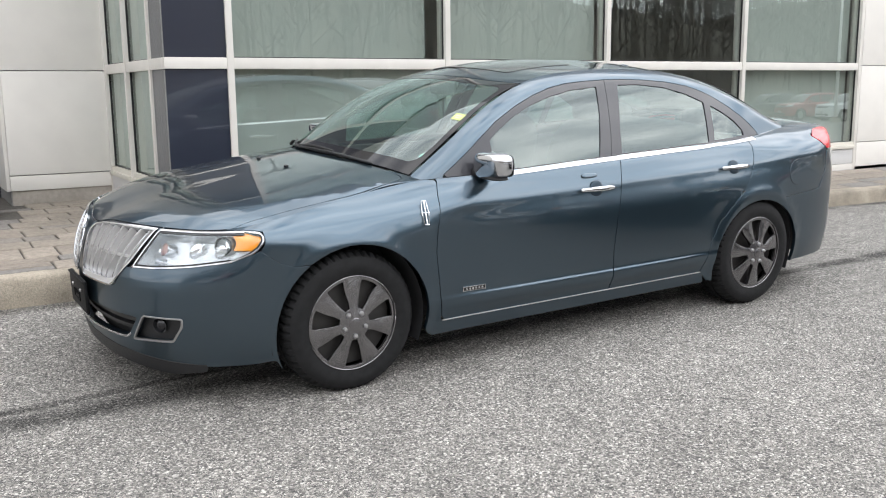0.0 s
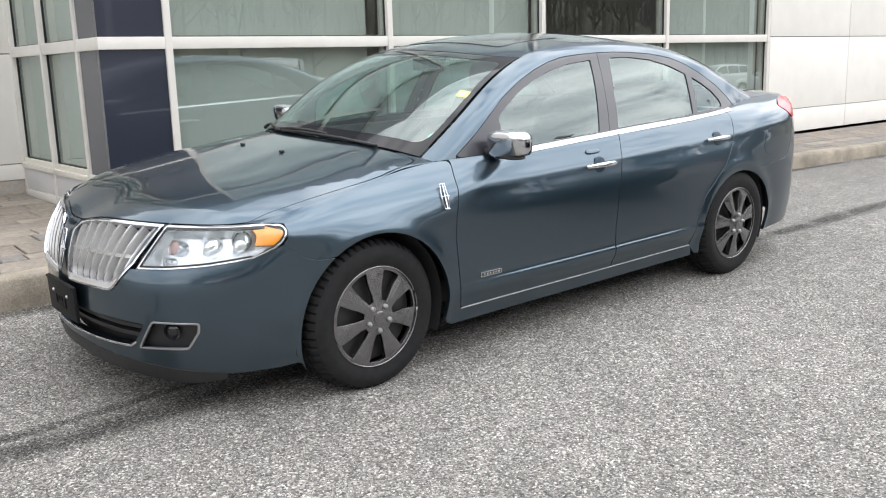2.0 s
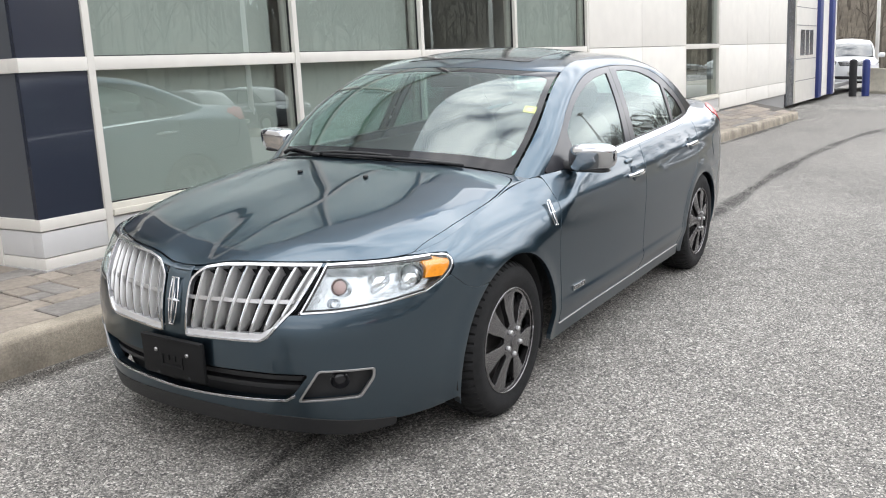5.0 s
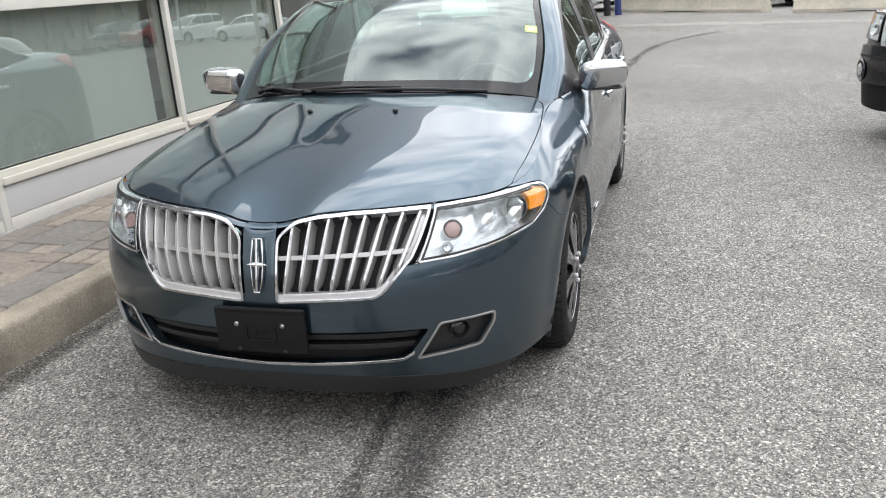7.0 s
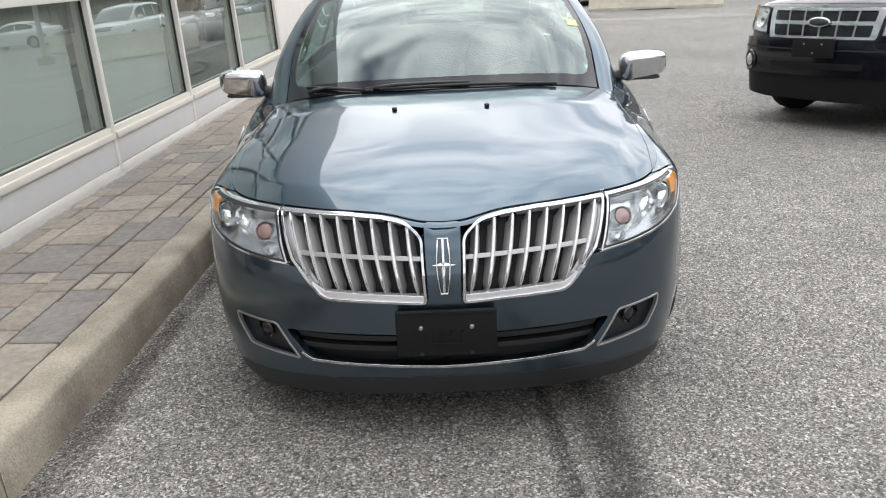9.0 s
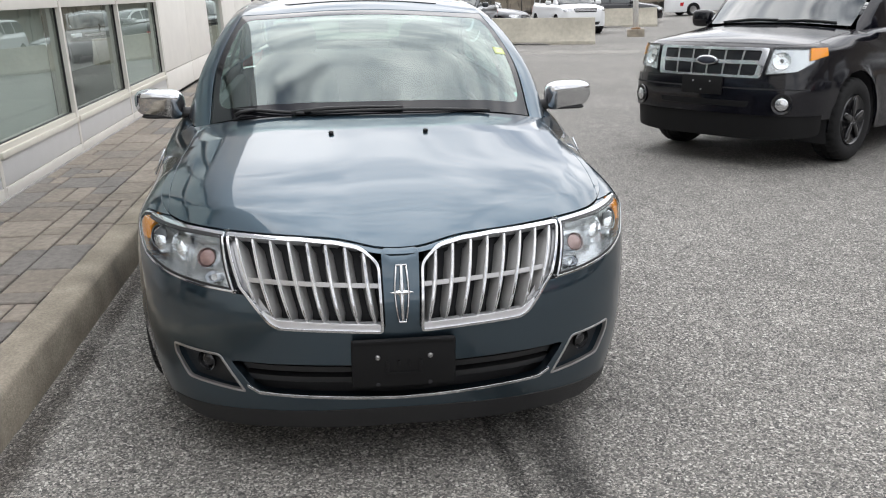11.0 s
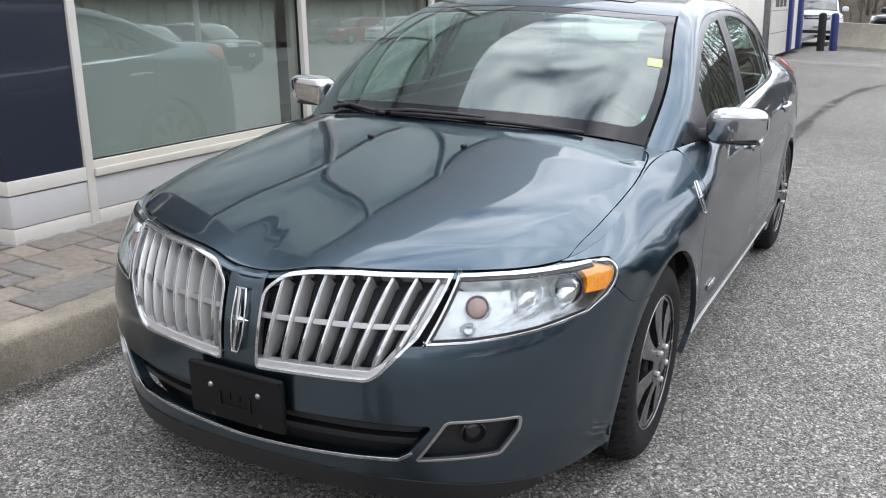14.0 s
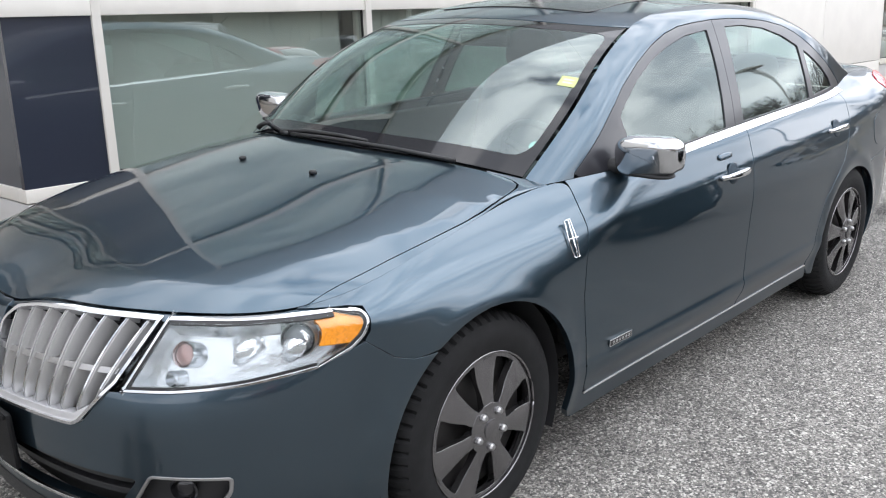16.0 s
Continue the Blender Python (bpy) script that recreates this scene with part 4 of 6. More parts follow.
def tyre_mesh(R, rim, width, blocks=54):
    """A tyre round the y axis, its outer face at y = 0 and the rest behind (+y), with shoulder blocks and ribs."""
    prof = [(rim - .006, .030), (rim, .004), (rim + .012, -.002), (rim + .045, -.010), (R - .045, -.008), (R - .022, .004), (R - .010, .018), (R - .003, .030),
            (R, .050), (R, .078), (R - .008, .080), (R - .008, .088), (R, .090), (R, width - .090), (R - .008, width - .088), (R - .008, width - .080), (R, width - .078), (R, width - .05),
            (R - .003, width - .03), (R - .022, width), (rim + .03, width), (rim, width - .02)]
    n = blocks * 4
    verts, faces = [], []
    for i in range(n):
        a = 2 * math.pi * i / n
        for j, (r, y) in enumerate(prof):
            q = r
            if j in (6, 7, 8, 9, 16, 17, 18) and i % 4 == 0:
                q -= .011
            verts.append((q * math.cos(a), y, q * math.sin(a)))
    k = len(prof)
    for i in range(n):
        j2 = (i + 1) % n
        faces += [(i * k + j, i * k + j + 1, j2 * k + j + 1, j2 * k + j) for j in range(k - 1)]
    me = mesh_from("tyre", verts, faces, None, True)
    me.set_sharp_from_angle(angle=radians(32))
    return me
# ---- the saloon ----
CAR = pose(0, .028, 0, 2.65, -.67, 1.28)
car = thing("saloon_car", "slate blue metallic four-door saloon with chrome trim, parked along the kerb", "car", CAR)
sk = Skin(SALOON)
body, cabin = SALOON.body, SALOON.cabin
GAP = .003
top = lambda x, d=.0008: float(SALOON.top(x)) - d
mir = lambda loop: [(-p[0], *p[1:]) for p in loop[::-1]]


def ell(wx, rx, rz, a0, a1, n=18, cz=.31):
    return [(wx + rx * math.cos(radians(a0 + (a1 - a0) * i / n)), cz + rz * math.sin(radians(a0 + (a1 - a0) * i / n)), .0005) for i in range(n + 1)]


# front: outlines over (y, z)
GRILLE = [(.108, .743, .03), (.19, .757), (.29, .763), (.519, .762, .006), (.482, .626, .01), (.464, .605), (.396, .523), (.369, .508), (.203, .503), (.056, .496, .016), (.062, .70, .02)]
LAMP_TOP = [(.524, .763, .002), (.60, .766), (.745, .768), (.782, .7690, .002)]
LAMP_END = [(-1.780, .7675, .002), (-1.758, .7625, .010), (-1.7505, .748, .010), (-1.754, .730), (-1.772, .703), (-1.806, .678, .001)]
LAMP_LOW = [(.809, .649, .004), (.726, .629), (.60, .613), (.490, .607, .006)]
lamp_loop = lambda g: sk.front(LAMP_TOP, .006, g) + sk.side(LAMP_END, .012, g) + sk.front(LAMP_LOW, .006, g)
FOG = [(.556, .406, .012), (.712, .409, .012), (.708, .370), (.668, .299, .012), (.480, .285, .012)]
INTAKE = [(-.528, .392, .02), (-.331, .396), (0, .393), (.331, .396), (.528, .392, .02), (.466, .308), (.437, .291), (.18, .283), (0, .279), (-.18, .283), (-.437, .291), (-.466, .308)]


def fin(yt, zt, yb, zb, g):
    """One upright grille bar: a fin with sloping flanks and a narrow bright ridge, pointed at its foot."""
    prof = [(-.0155, -.046), (-.0105, -.018), (-.0048, -.0005), (.0042, -.0005), (.0095, -.018), (.0145, -.046)]
    crest = [(-.0036, -.004), (-.0030, .0022), (.0008, .0022), (.0012, -.004)]
    out, n = [], 14
    for rows in (prof, crest):
        v, k = [], len(rows)
        for i in range(n):
            t = i / (n - 1)
            y, z = yt + (yb - yt) * t + .005 * math.sin(math.pi * t), zt + (zb - zt) * t
            foot = max(0, (t - .86) / .14)
            for w, o in rows:
                u = y + w * (1 - .75 * foot) * (.85 + .3 * math.sin(math.pi * t))
                q = sk.at(sk.place(u, z), z, o - .022 * foot ** 2 * (o > -.04)).translation
                v.append((q.x, q.y * g, q.z))
        f = [(i * k + j, i * k + j + 1, (i + 1) * k + j + 1, (i + 1) * k + j) for i in range(n - 1) for j in range(k - 1)]
        f.append(tuple(range(k)))
        f.append(tuple(range((n - 1) * k, n * k)))
        if g > 0:
            f = [q[::-1] for q in f]
        me = mesh_from("grille_bar", v, f, None, True)
        me.set_sharp_from_angle(angle=radians(28))
        out.append(me)
    return out


half = sk.front([(.002, .737, .001), (.055, .7395, .012), (.055, .70, .02), (.050, .510, .012), (.075, .493), (.203, .500), (.369, .505), (.398, .520), (.462, .603), (.490, .604), (.60, .610), (.726, .626), (.811, .646)], .006)[1:]
half += sk.side([(-1.806, .675, .001), (-1.770, .688, .001), (-1.695, .630, .001), (-1.640, .612, .001), *ell(-1.35, .372, .372, 126, 205), (-1.715, .200, .02), (-1.80, .188, .001)], .004)
half += sk.front([(.756, .188, .001), (.51, .198, .001), (.25, .222, .001), (.001, .234, .001)], .002)
bumper = drape("front_bumper", [half + [(-s, z) for s, z in half[::-1]], sk.front(INTAKE), sk.front(FOG), mir(sk.front(FOG))], body, PAINT, car, step=.035, rim=.03)
drape("intake_backing", [sk.front([(-.68, .42), (.68, .42), (.64, .21), (-.64, .21)])], body, DARK, bumper, step=.06, rim=0, out=-.075)
for z in (.335, .372):
    drape("intake_bar", [sk.front([(-.50, z), (.50, z), (.49, z - .016), (-.49, z - .016)], .002)], body, BLACK, bumper, step=.06, out=-.03, rim=.03)
low = [(-.474, .309), (-.44, .2885), (-.18, .2805), (0, .2765), (.18, .2805), (.44, .2885), (.474, .309)]
drape("lower_chrome_strip", [sk.front([(p[0], p[1] + .005, .001) for p in low] + [(p[0], p[1] - .003, .001) for p in low[::-1]], .001)], body, CHROME, bumper, step=.03, out=.004, rim=.008)
lipline = [(-.735, .196), (-.60, .208), (-.44, .224), (-.18, .236), (0, .240), (.18, .236), (.44, .224), (.60, .208), (.735, .196)]
valance = sk.front([(p[0], p[1], .004) for p in lipline] + [(.73, .165), (.62, .145), (.40, .165), (0, .178), (-.40, .165), (-.62, .145), (-.73, .165)], .012)
drape("valance", [valance], body, BLACK, bumper, step=.04, out=.003, rim=.03, label="black plastic lip under the bumper")
for g, w in ((-1, "driver"), (1, "passenger")):
    fog = tagged(drape("fog_surround", [sk.front(FOG, g=g), sk.front(ring_of(rounded(FOG, .012), .0048), .001, g=g)], body, SATIN, car, step=.03, out=.003, rim=.012), "bright fog lamp surround")
    drape("fog_pocket", [sk.front(FOG, g=g)], body, BLACK, fog, step=.04, out=-.03, rim=0)
    m = sk.at(float(sk.front([(.616, .363), (.617, .363), (.616, .364)], 0, g)[0][0]), .363, -.028)
    lathe("fog_bezel", [(.030, 0), (.034, .012), (.030, .016), (.026, .004)], GLOSSBLACK, fog, m, 28)
    lathe("fog_lens", [(.027, .002), (.022, .009), (.010, .013), (.0001, .014)], GLOSSBLACK, fog, m, 24)
    # grille half
    gr = tagged(drape("grille_frame", [sk.front(GRILLE, g=g), sk.front(ring_of(rounded(GRILLE, .012), .0065), .001, g=g)], body, CHROME, car, step=.025, out=.007, rim=.022), "chrome grille surround")
    drape("grille_backing", [sk.front(ring_of(rounded(GRILLE, .012), -.022), .001, g=g)], body, DARK, gr, step=.06, out=-.055, rim=0)
    drape("grille_lower_ledge", [sk.front([(.056, .522), (.374, .536), (.415, .562), (.398, .524), (.369, .508), (.203, .503), (.06, .498)], .002, g=g)], body, BRIGHTSATIN, gr, step=.03, out=.002, rim=.03)
    for yt, zt, yb, zb in [(.109, .738, .078, .508), (.163, .748, .130, .512), (.221, .755, .179, .513), (.275, .757, .229, .513), (.331, .758, .278, .514), (.386, .757, .324, .515), (.440, .756, .375, .520), (.490, .754, .430, .570)]:
        bar, ridge = fin(yt, zt, yb, zb, g)
        part("grille_bar_edge", ridge, CHROME, part("grille_bar", bar, BARSATIN, gr))
    drape("grille_side_bevel", [sk.front([(.498, .757), (.514, .757), (.479, .630), (.459, .606), (.400, .531), (.390, .540), (.438, .606), (.460, .640)], .003, g=g)], body, SATIN, gr, step=.03, out=-.018, rim=.03)
    drape("grille_crossbar", [sk.front([(.060, .644), (.25, .650), (.472, .655), (.468, .643), (.25, .638), (.060, .632)], .002, g=g)], body, SATIN, gr, step=.03, out=-.005, rim=.03)
    # headlight
    LS = lamp_loop(g)
    hl = tagged(drape("headlight_surround", [LS, ring_of(LS, .0045)], body, CHROME, car, step=.025, out=.003, rim=.012), "headlight with chrome surround, clear lens and amber corner")
    drape("headlight_housing", [LS], body, LAMPBOWL, hl, step=.03, out=-.056, rim=0)
    drape("headlight_gasket", [ring_of(LS, .005), ring_of(LS, .0115)], body, BLACK, hl, step=.025, out=.001, rim=.004)
    drape("headlight_wall", [ring_of(LS, .0088), ring_of(LS, .0104)], body, LAMPBOWL, hl, step=.03, out=-.003, rim=.054)
    s_am = sk.place(.796, .715)
    am = [p for p in ring_of(LS, .010) if abs(p[0]) > s_am]
    inner = [(g * (s_am + .014 * math.sin(math.pi * t)), am[-1][1] + (am[0][1] - am[-1][1]) * t) for t in np.linspace(.05, .95, 7)]
    drape("amber_indicator", [am + inner], body, AMBERLENS, hl, step=.02, out=-.005, rim=.02)
    drape("headlight_lens", [ring_of(LS, .009)], body, LENS, hl, step=.03, out=.001, rim=0).visible_shadow = False
    for y, z, r, d, kind in ((.774, .718, .039, -.036, 0), (.702, .724, .036, -.050, 1), (.598, .698, .029, -.036, 2), (.590, .644, .018, -.046, 3), (.645, .750, .012, -.042, 3)):
        m = sk.at(float(sk.front([(y, z), (y + .001, z), (y, z + .001)], 0, g)[0][0]), z, d) @ pose(0, 0, 0, 4, 16 * g, 0)
        c = m.translation
        if kind < 2:
            # a bright trough runs forward and down from the bowl
            tube("reflector_trough", [c + Vector((.012, 0, .004)), c + Vector((-.020, 0, -.020)), c + Vector((-.038, g * -.004, -.046))], [r * .95, r * .74, r * .30], REFLECTOR, hl, 24)
        if kind == 1:
            lathe("reflector_bowl", [(r * 1.08, .016), (r * 1.0, .021), (r * .92, .012), (r * .70, -.012), (r * .4, -.024), (.0001, -.028)], REFLECTOR, hl, m, 9, smooth=False)
            lathe("bulb", [(r * .16, -.026), (r * .16, .004), (r * .10, .010), (.0001, .012)], CHROME, hl, m, 14)
        else:
            lathe("lamp_ring", [(r * 1.06, -.03), (r * 1.10, .014), (r * 1.04, .021), (r * .93, .012), (r * .6, -.004), (.0001, -.006)], CHROME if kind else SATIN, hl, m, 30)
        if kind == 0:
            lathe("lens_seat", [(r * .98, .015), (r * .94, .020), (r * .88, .012)], BLACK, hl, m, 30)
            lathe("projector_lens", [(r * .90, .012), (r * .7, .022), (r * .4, .029), (.0001, .032)], DARKLENS, hl, m, 26)
        if kind == 2:
            lathe("side_lamp_cap", [(r * .88, .008), (r * .84, .015), (r * .5, .019), (.0001, .020)], RUSTLENS, hl, m, 24)
    # added facets, some coloured dark, imitate light and dark reflections in the housing
    for y, z, w, h, a in ((.625, .712, .016, .010, 30), (.628, .665, .022, .010, -20), (.705, .668, .014, .012, 15), (.706, .752, .012, .008, -30), (.536, .655, .010, .014, 40), (.596, .742, .014, .008, 10)):
        m = sk.at(float(sk.front([(y, z), (y + .001, z), (y, z + .001)], 0, g)[0][0]), z, -.050) @ pose(0, 0, 0, 20 * math.cos(a), 25 * math.sin(a * 2), a)
        box("reflector_facet", (-w, -h, 0), (w, h, .016), REFLECTOR if a in (30, 10) else DARKLENS, hl, .003)
# nose emblem: an upright four-pointed star in a slim frame
star = [(0, .090, .004), (.0075, .008, .007), (.036, 0, .005), (.0075, -.008, .007), (0, -.090, .004), (-.0075, -.008, .007), (-.036, 0, .005), (-.0075, .008, .007)]
star = star + [(x, y, 0) for x, y, _ in star] + [(0, 0, .014)]
em = tagged(part("nose_emblem", mesh_from("nose_emblem", star, [(i, (i + 1) % 8, 16) for i in range(8)] + [(i + 8, (i + 1) % 8 + 8, (i + 1) % 8, i) for i in range(8)], CHROME), CHROME, car), "slim upright chrome star emblem")
em.matrix_basis = sk.at(0.0, .618, .004)
for lo, hi in (((-.016, .080, 0), (.016, .085, .008)), ((-.011, -.090, 0), (.011, -.085, .008))):
    box("emblem_bar", lo, hi, CHROME, em, .001)
box("emblem_spine", (-.0042, -.084, .002), (.0042, .084, .0125), CHROME, em, .002)
for g in (-1, 1):
    tube("emblem_frame", [(g * .0145, .083, .004), (g * .0195, .03, .005), (g * .0205, 0, .006), (g * .018, -.04, .005), (g * .0105, -.088, .004)], .0033, CHROME, em, 6)
# plate holder
ph = tagged(box("plate_holder", (-.157, -.078, .004), (.157, .078, .022), HOLDER, car, .010), "empty black plastic plate holder")
ph.matrix_basis = sk.at(0.0, .408, .004)
for x in (-.079, .079):
    lathe("screw", [(.008, 0), (.008, .003), (.005, .006), (.0001, .006)], SATIN, ph, pose(x, .022, .022), 14)
    # raised dark discs paint the shade of holes that are not cut
    lathe("screw_hole_shade", [(.007, 0), (.006, .001), (.0001, .001)], DARK, ph, pose(x, -.068, .022), 12)
for lo, hi in (((-.055, -.03, .022), (-.045, .01, .027)), ((.045, -.03, .022), (.055, .01, .027)), ((-.055, -.036, .022), (.055, -.028, .027)), ((-.02, -.01, .022), (-.012, .01, .027)), ((.012, -.01, .022), (.02, .01, .027)), ((-.15, .066, .022), (.15, .076, .026))):
    box("holder_rib", lo, hi, HOLDER, ph, .001)

# hood, roof, glass
# the hood's shut line runs straight back from the lamp and turns in before the windscreen pillar
SHUT = [(.990, .004), (.956, .07), (.936, .13), (.931, .17), (.934, .22), (.945, .3265), (.966, .471), (.984, .616), (.988, .70), (.988, .77), (.983, .82), (.973, .865), (.957, .91), (.936, .942), (.905, .962), (.86, .976), (.78, .988), (.60, .996)]
hoodp = drape("hood", [[(-a, b) for a, b in SHUT[::-1]] + [(-.4, .004), (0, .004), (.4, .004)] + SHUT], SP["hood"], PAINT, car, step=.035, rim=.018)
lip = [(s, float(SALOON.edge_top(abs(s))) - .001) for s in np.linspace(-float(SALOON.s_of_x(-1.87)), float(SALOON.s_of_x(-1.87)), 90)]
drape("hood_lip", [lip + [(s, z - .010) for s, z in lip[::-1]]], body, PAINT, hoodp, step=.03, rim=0, out=-.004)
for a in (-.23, .234):
    p = SP["hood"](np.array([a]), np.array([.765]))[0]
    blob("washer_nozzle", (.012, .010, .007), BLACK, hoodp, pose(p[0], p[1], p[2] + .005), 3, 12, 6)
ws = drape("windscreen", [[(-.975, .02), (.975, .02), (.975, .955), (-.975, .955)]], SP["windscreen"], CARGLASS, car, step=.04, rim=0, label="tinted windscreen with two small stickers")
ws.visible_shadow = False
drape("windscreen_border", [[(-.982, .004), (.982, .004), (.982, .990), (-.982, .990)], [tuple(p) for p in rounded([(-.936, .082), (.936, .082), (.930, .90), (-.930, .90)], .11)]], SP["windscreen"], FRITBLACK, ws, step=.05, rim=.004, out=.0012)
drape("yellow_sticker", [[(-.940, .455), (-.840, .455), (-.840, .515), (-.940, .515)]], SP["windscreen"], STICKY, ws, step=.02, rim=0, out=.0015)
for i in range(2):
    drape("sticker_writing_bar", [[(-.920, .472 + .018 * i), (-.860, .472 + .018 * i), (-.860, .480 + .018 * i), (-.920, .480 + .018 * i)]], SP["windscreen"], SATIN, ws, step=.02, rim=0, out=.002)
drape("round_sticker", [[(-.922 + .020 * math.cos(a), .150 + .019 * math.sin(a)) for a in np.linspace(0, 2 * math.pi, 17)[:-1]]], SP["windscreen"], STICKT, ws, step=.02, rim=0, out=-.003)
drape("cowl", [[(-.97, .001), (.97, .001), (.97, .03), (-.97, .03)]], SP["windscreen"], BLACK, car, step=.05, rim=.01, out=-.016)
drape("roof_panel", [[(-.999, .004), (.999, .004), (.999, .999), (-.999, .999)]], SP["roof"], PAINT, car, step=.05, rim=.008)
drape("sunroof", [rounded([(-.62, .10), (.62, .10), (.62, .42), (-.62, .42)], .04)], SP["roof"], GLOSSBLACK, car, step=.05, rim=.004, out=.003, label="dark glass sunroof")
p = SP["roof"](np.array([0.0]), np.array([.93]))[0]
blob("roof_aerial", (.055, .018, .026), PAINT, car, pose(*p), 2.2, 20, 12)
drape("headliner", [PATCH], SP["roof"], CABINLIGHT, car, step=.1, rim=0, out=-.03)
bw = drape("rear_window", [[(-.94, .05), (.94, .05), (.94, .93), (-.94, .93)]], SP["back"], CARGLASS, car, step=.08, rim=0)
bw.visible_shadow = False
drape("rear_window_border", [[(-.985, .004), (.985, .004), (.985, .99), (-.985, .99)], [(-.935, .055), (.935, .055), (.935, .925), (-.935, .925)]], SP["back"], GLOSSBLACK, bw, step=.06, rim=.004, out=-.002)
drape("boot_lid", [[(-.992, .004), (.992, .004), (.992, .996), (-.992, .996)]], SP["deck"], PAINT, car, step=.06, rim=.012)

# flanks: outlines over (x, z)
DLO = [(-.815, .936, .004), (-.74, .990), (-.60, 1.092), (-.486, 1.168), (-.35, 1.235), (-.212, 1.288), (-.09, 1.322), (.025, 1.342), (.15, 1.351), (.303, 1.357), (.45, 1.357), (.593, 1.352), (.77, 1.338), (.933, 1.312), (1.05, 1.278), (1.145, 1.239),
       (1.25, 1.186), (1.352, 1.129), (1.43, 1.075), (1.485, 1.03), (1.492, 1.016, .004)]
GLASS_F = [(-.548, 1.085), (-.47, 1.135), (-.38, 1.187), (-.25, 1.240), (-.116, 1.279), (.05, 1.311), (.238, 1.325, .012), (.21, 1.19), (.168, 1.04), (.145, .966, .006), (-.15, .956), (-.40, .945), (-.53, .940, .01)]
GLASS_R = [(.392, 1.331, .01), (.55, 1.331), (.738, 1.312), (.9, 1.273), (1.035, 1.222, .012), (1.02, 1.1), (1.005, .998, .006), (.70, .987), (.305, .975, .008), (.335, 1.13)]
GLASS_Q = [(1.085, 1.203, .008), (1.17, 1.165), (1.265, 1.113), (1.335, 1.055), (1.345, 1.018, .012), (1.20, 1.011), (1.055, 1.004, .006)]
REAR_EDGE = [(1.335, .985), (1.318, .90), (1.27, .80), (1.20, .705), (1.10, .628), (1.0, .545), (.945, .45), (.905, .33), (.885, .262)]
SPLIT = [(.262, .965), (.225, .83), (.19, .65), (.172, .48), (.172, .262)]
for g in (-1, 1):
    S = lambda pts, r=.012: sk.side(pts, r, g)
    fender = [(-1.640, .6145, .001), (-1.693, .633, .001), (-1.768, .691, .001), (-1.752, .712, .001), (-1.745, .74, .001), (-1.746, .768, .001), (-1.778, .7725, .001), (-1.87, .7750, .001)] + [(x, top(x), .001) for x in np.linspace(-1.86, -.905, 24)]
    fender += [(-.865, .915, .02), (-.902, .86, .03), (-.935, .70, .02), (-.942, .60), (-.912, .33), (-.90, .262, .005), (-.92, .20, .005), (-.965, .20, .005)] + ell(-1.35, .372, .372, -12, 124)
    f = drape("front_fender", [S(fender)], body, PAINT, car, step=.035, rim=.02, sv=2.5)
    drape("fender_top", [[(g * a, b) for a, b in [(.9995, .012)] + [(a + .007, b + (.004 if b > .9 else 0)) for a, b in SHUT[1:-1]] + [(.78, .9992), (.9995, .9992)]]], SP["hood"], PAINT, f, step=.03, rim=.02)
    e = part("fender_emblem", box_mesh("fender_emblem", (-.0026, -.058, 0), (.0026, .058, .008), .001), CHROME, f, "slim chrome star emblem")
    e.matrix_basis = sk.at(g * float(SALOON.s_of_x(-.992)), .785, .002) @ pose(0, 0, 0, 0, 0, 0)
    for q in (-1, 1):
        tube("emblem_frame", [(q * .011, .056, .003), (q * .0165, .0, .004), (q * .010, -.056, .003)], .0024, CHROME, e, 6)
    box("emblem_cross", (-.022, -.002, .001), (.022, .002, .009), CHROME, e, .001)
    for z in (-.056, .056):
        box("emblem_bar", (-.0115, z - .002, .001), (.0115, z + .002, .007), CHROME, e, .001)
    # doors
    fd = drape("front_door", [S([(-.862, .912, .01), (-.897, .86, .03), (-.93, .70, .02), (-.937, .60), (-.906, .33, .03), (-.895, .262, .03)] + [(p[0] - GAP, p[1], .004) for p in SPLIT[::-1]] + [(x, top(x), .001) for x in np.linspace(.25, -.86, 24)], .01)], body, PAINT, car, step=.045, rim=.012, sv=3)
    rd = drape("rear_door", [S([(p[0] + GAP, p[1], .004) for p in SPLIT[:-1]] + [(.175 + GAP, .262, .004), (.876, .262, .012)] + [(p[0] - GAP, p[1], .01) for p in REAR_EDGE[::-1][1:]] + [(x, top(x), .001) for x in np.linspace(1.33, .27, 22)], .01)], body, PAINT, car, step=.045, rim=.012, sv=3)
    drape("sill_panel", [S([(-.915, .256, .004), (.90, .256, .004), (.93, .19, .01), (-.95, .19, .01)], .01)], body, PAINT, car, step=.05, rim=.02)
    # the highlight on the sill's upper edge, added as a thin satin strip
    drape("sill_highlight", [S([(-.895, .2606, .001), (0, .2606, .001), (.885, .2606, .001), (.885, .2580, .001), (0, .2580, .001), (-.895, .2580, .001)], .001)], body, SATIN, car, step=.05, out=.0045, rim=.006, label="thin satin strip standing in for the highlight along the sill")
    quarter = [(p[0] + GAP, p[1], .01) for p in REAR_EDGE] + [(.955, .20, .01)] + ell(1.365, .388, .345, 198, 18, cz=.30) + [(1.60, .643, .001), (1.80, .655), (1.975, .664, .01), (2.05, .76), (2.085, .905, .004), (1.975, .985, .004), (2.03, top(2.03), .001)]
    quarter += [(x, top(x), .001) for x in np.linspace(2.0, 1.35, 22)]
    qp = drape("rear_quarter_panel", [S(quarter)], body, PAINT, car, step=.035, rim=.02, sv=2.5)
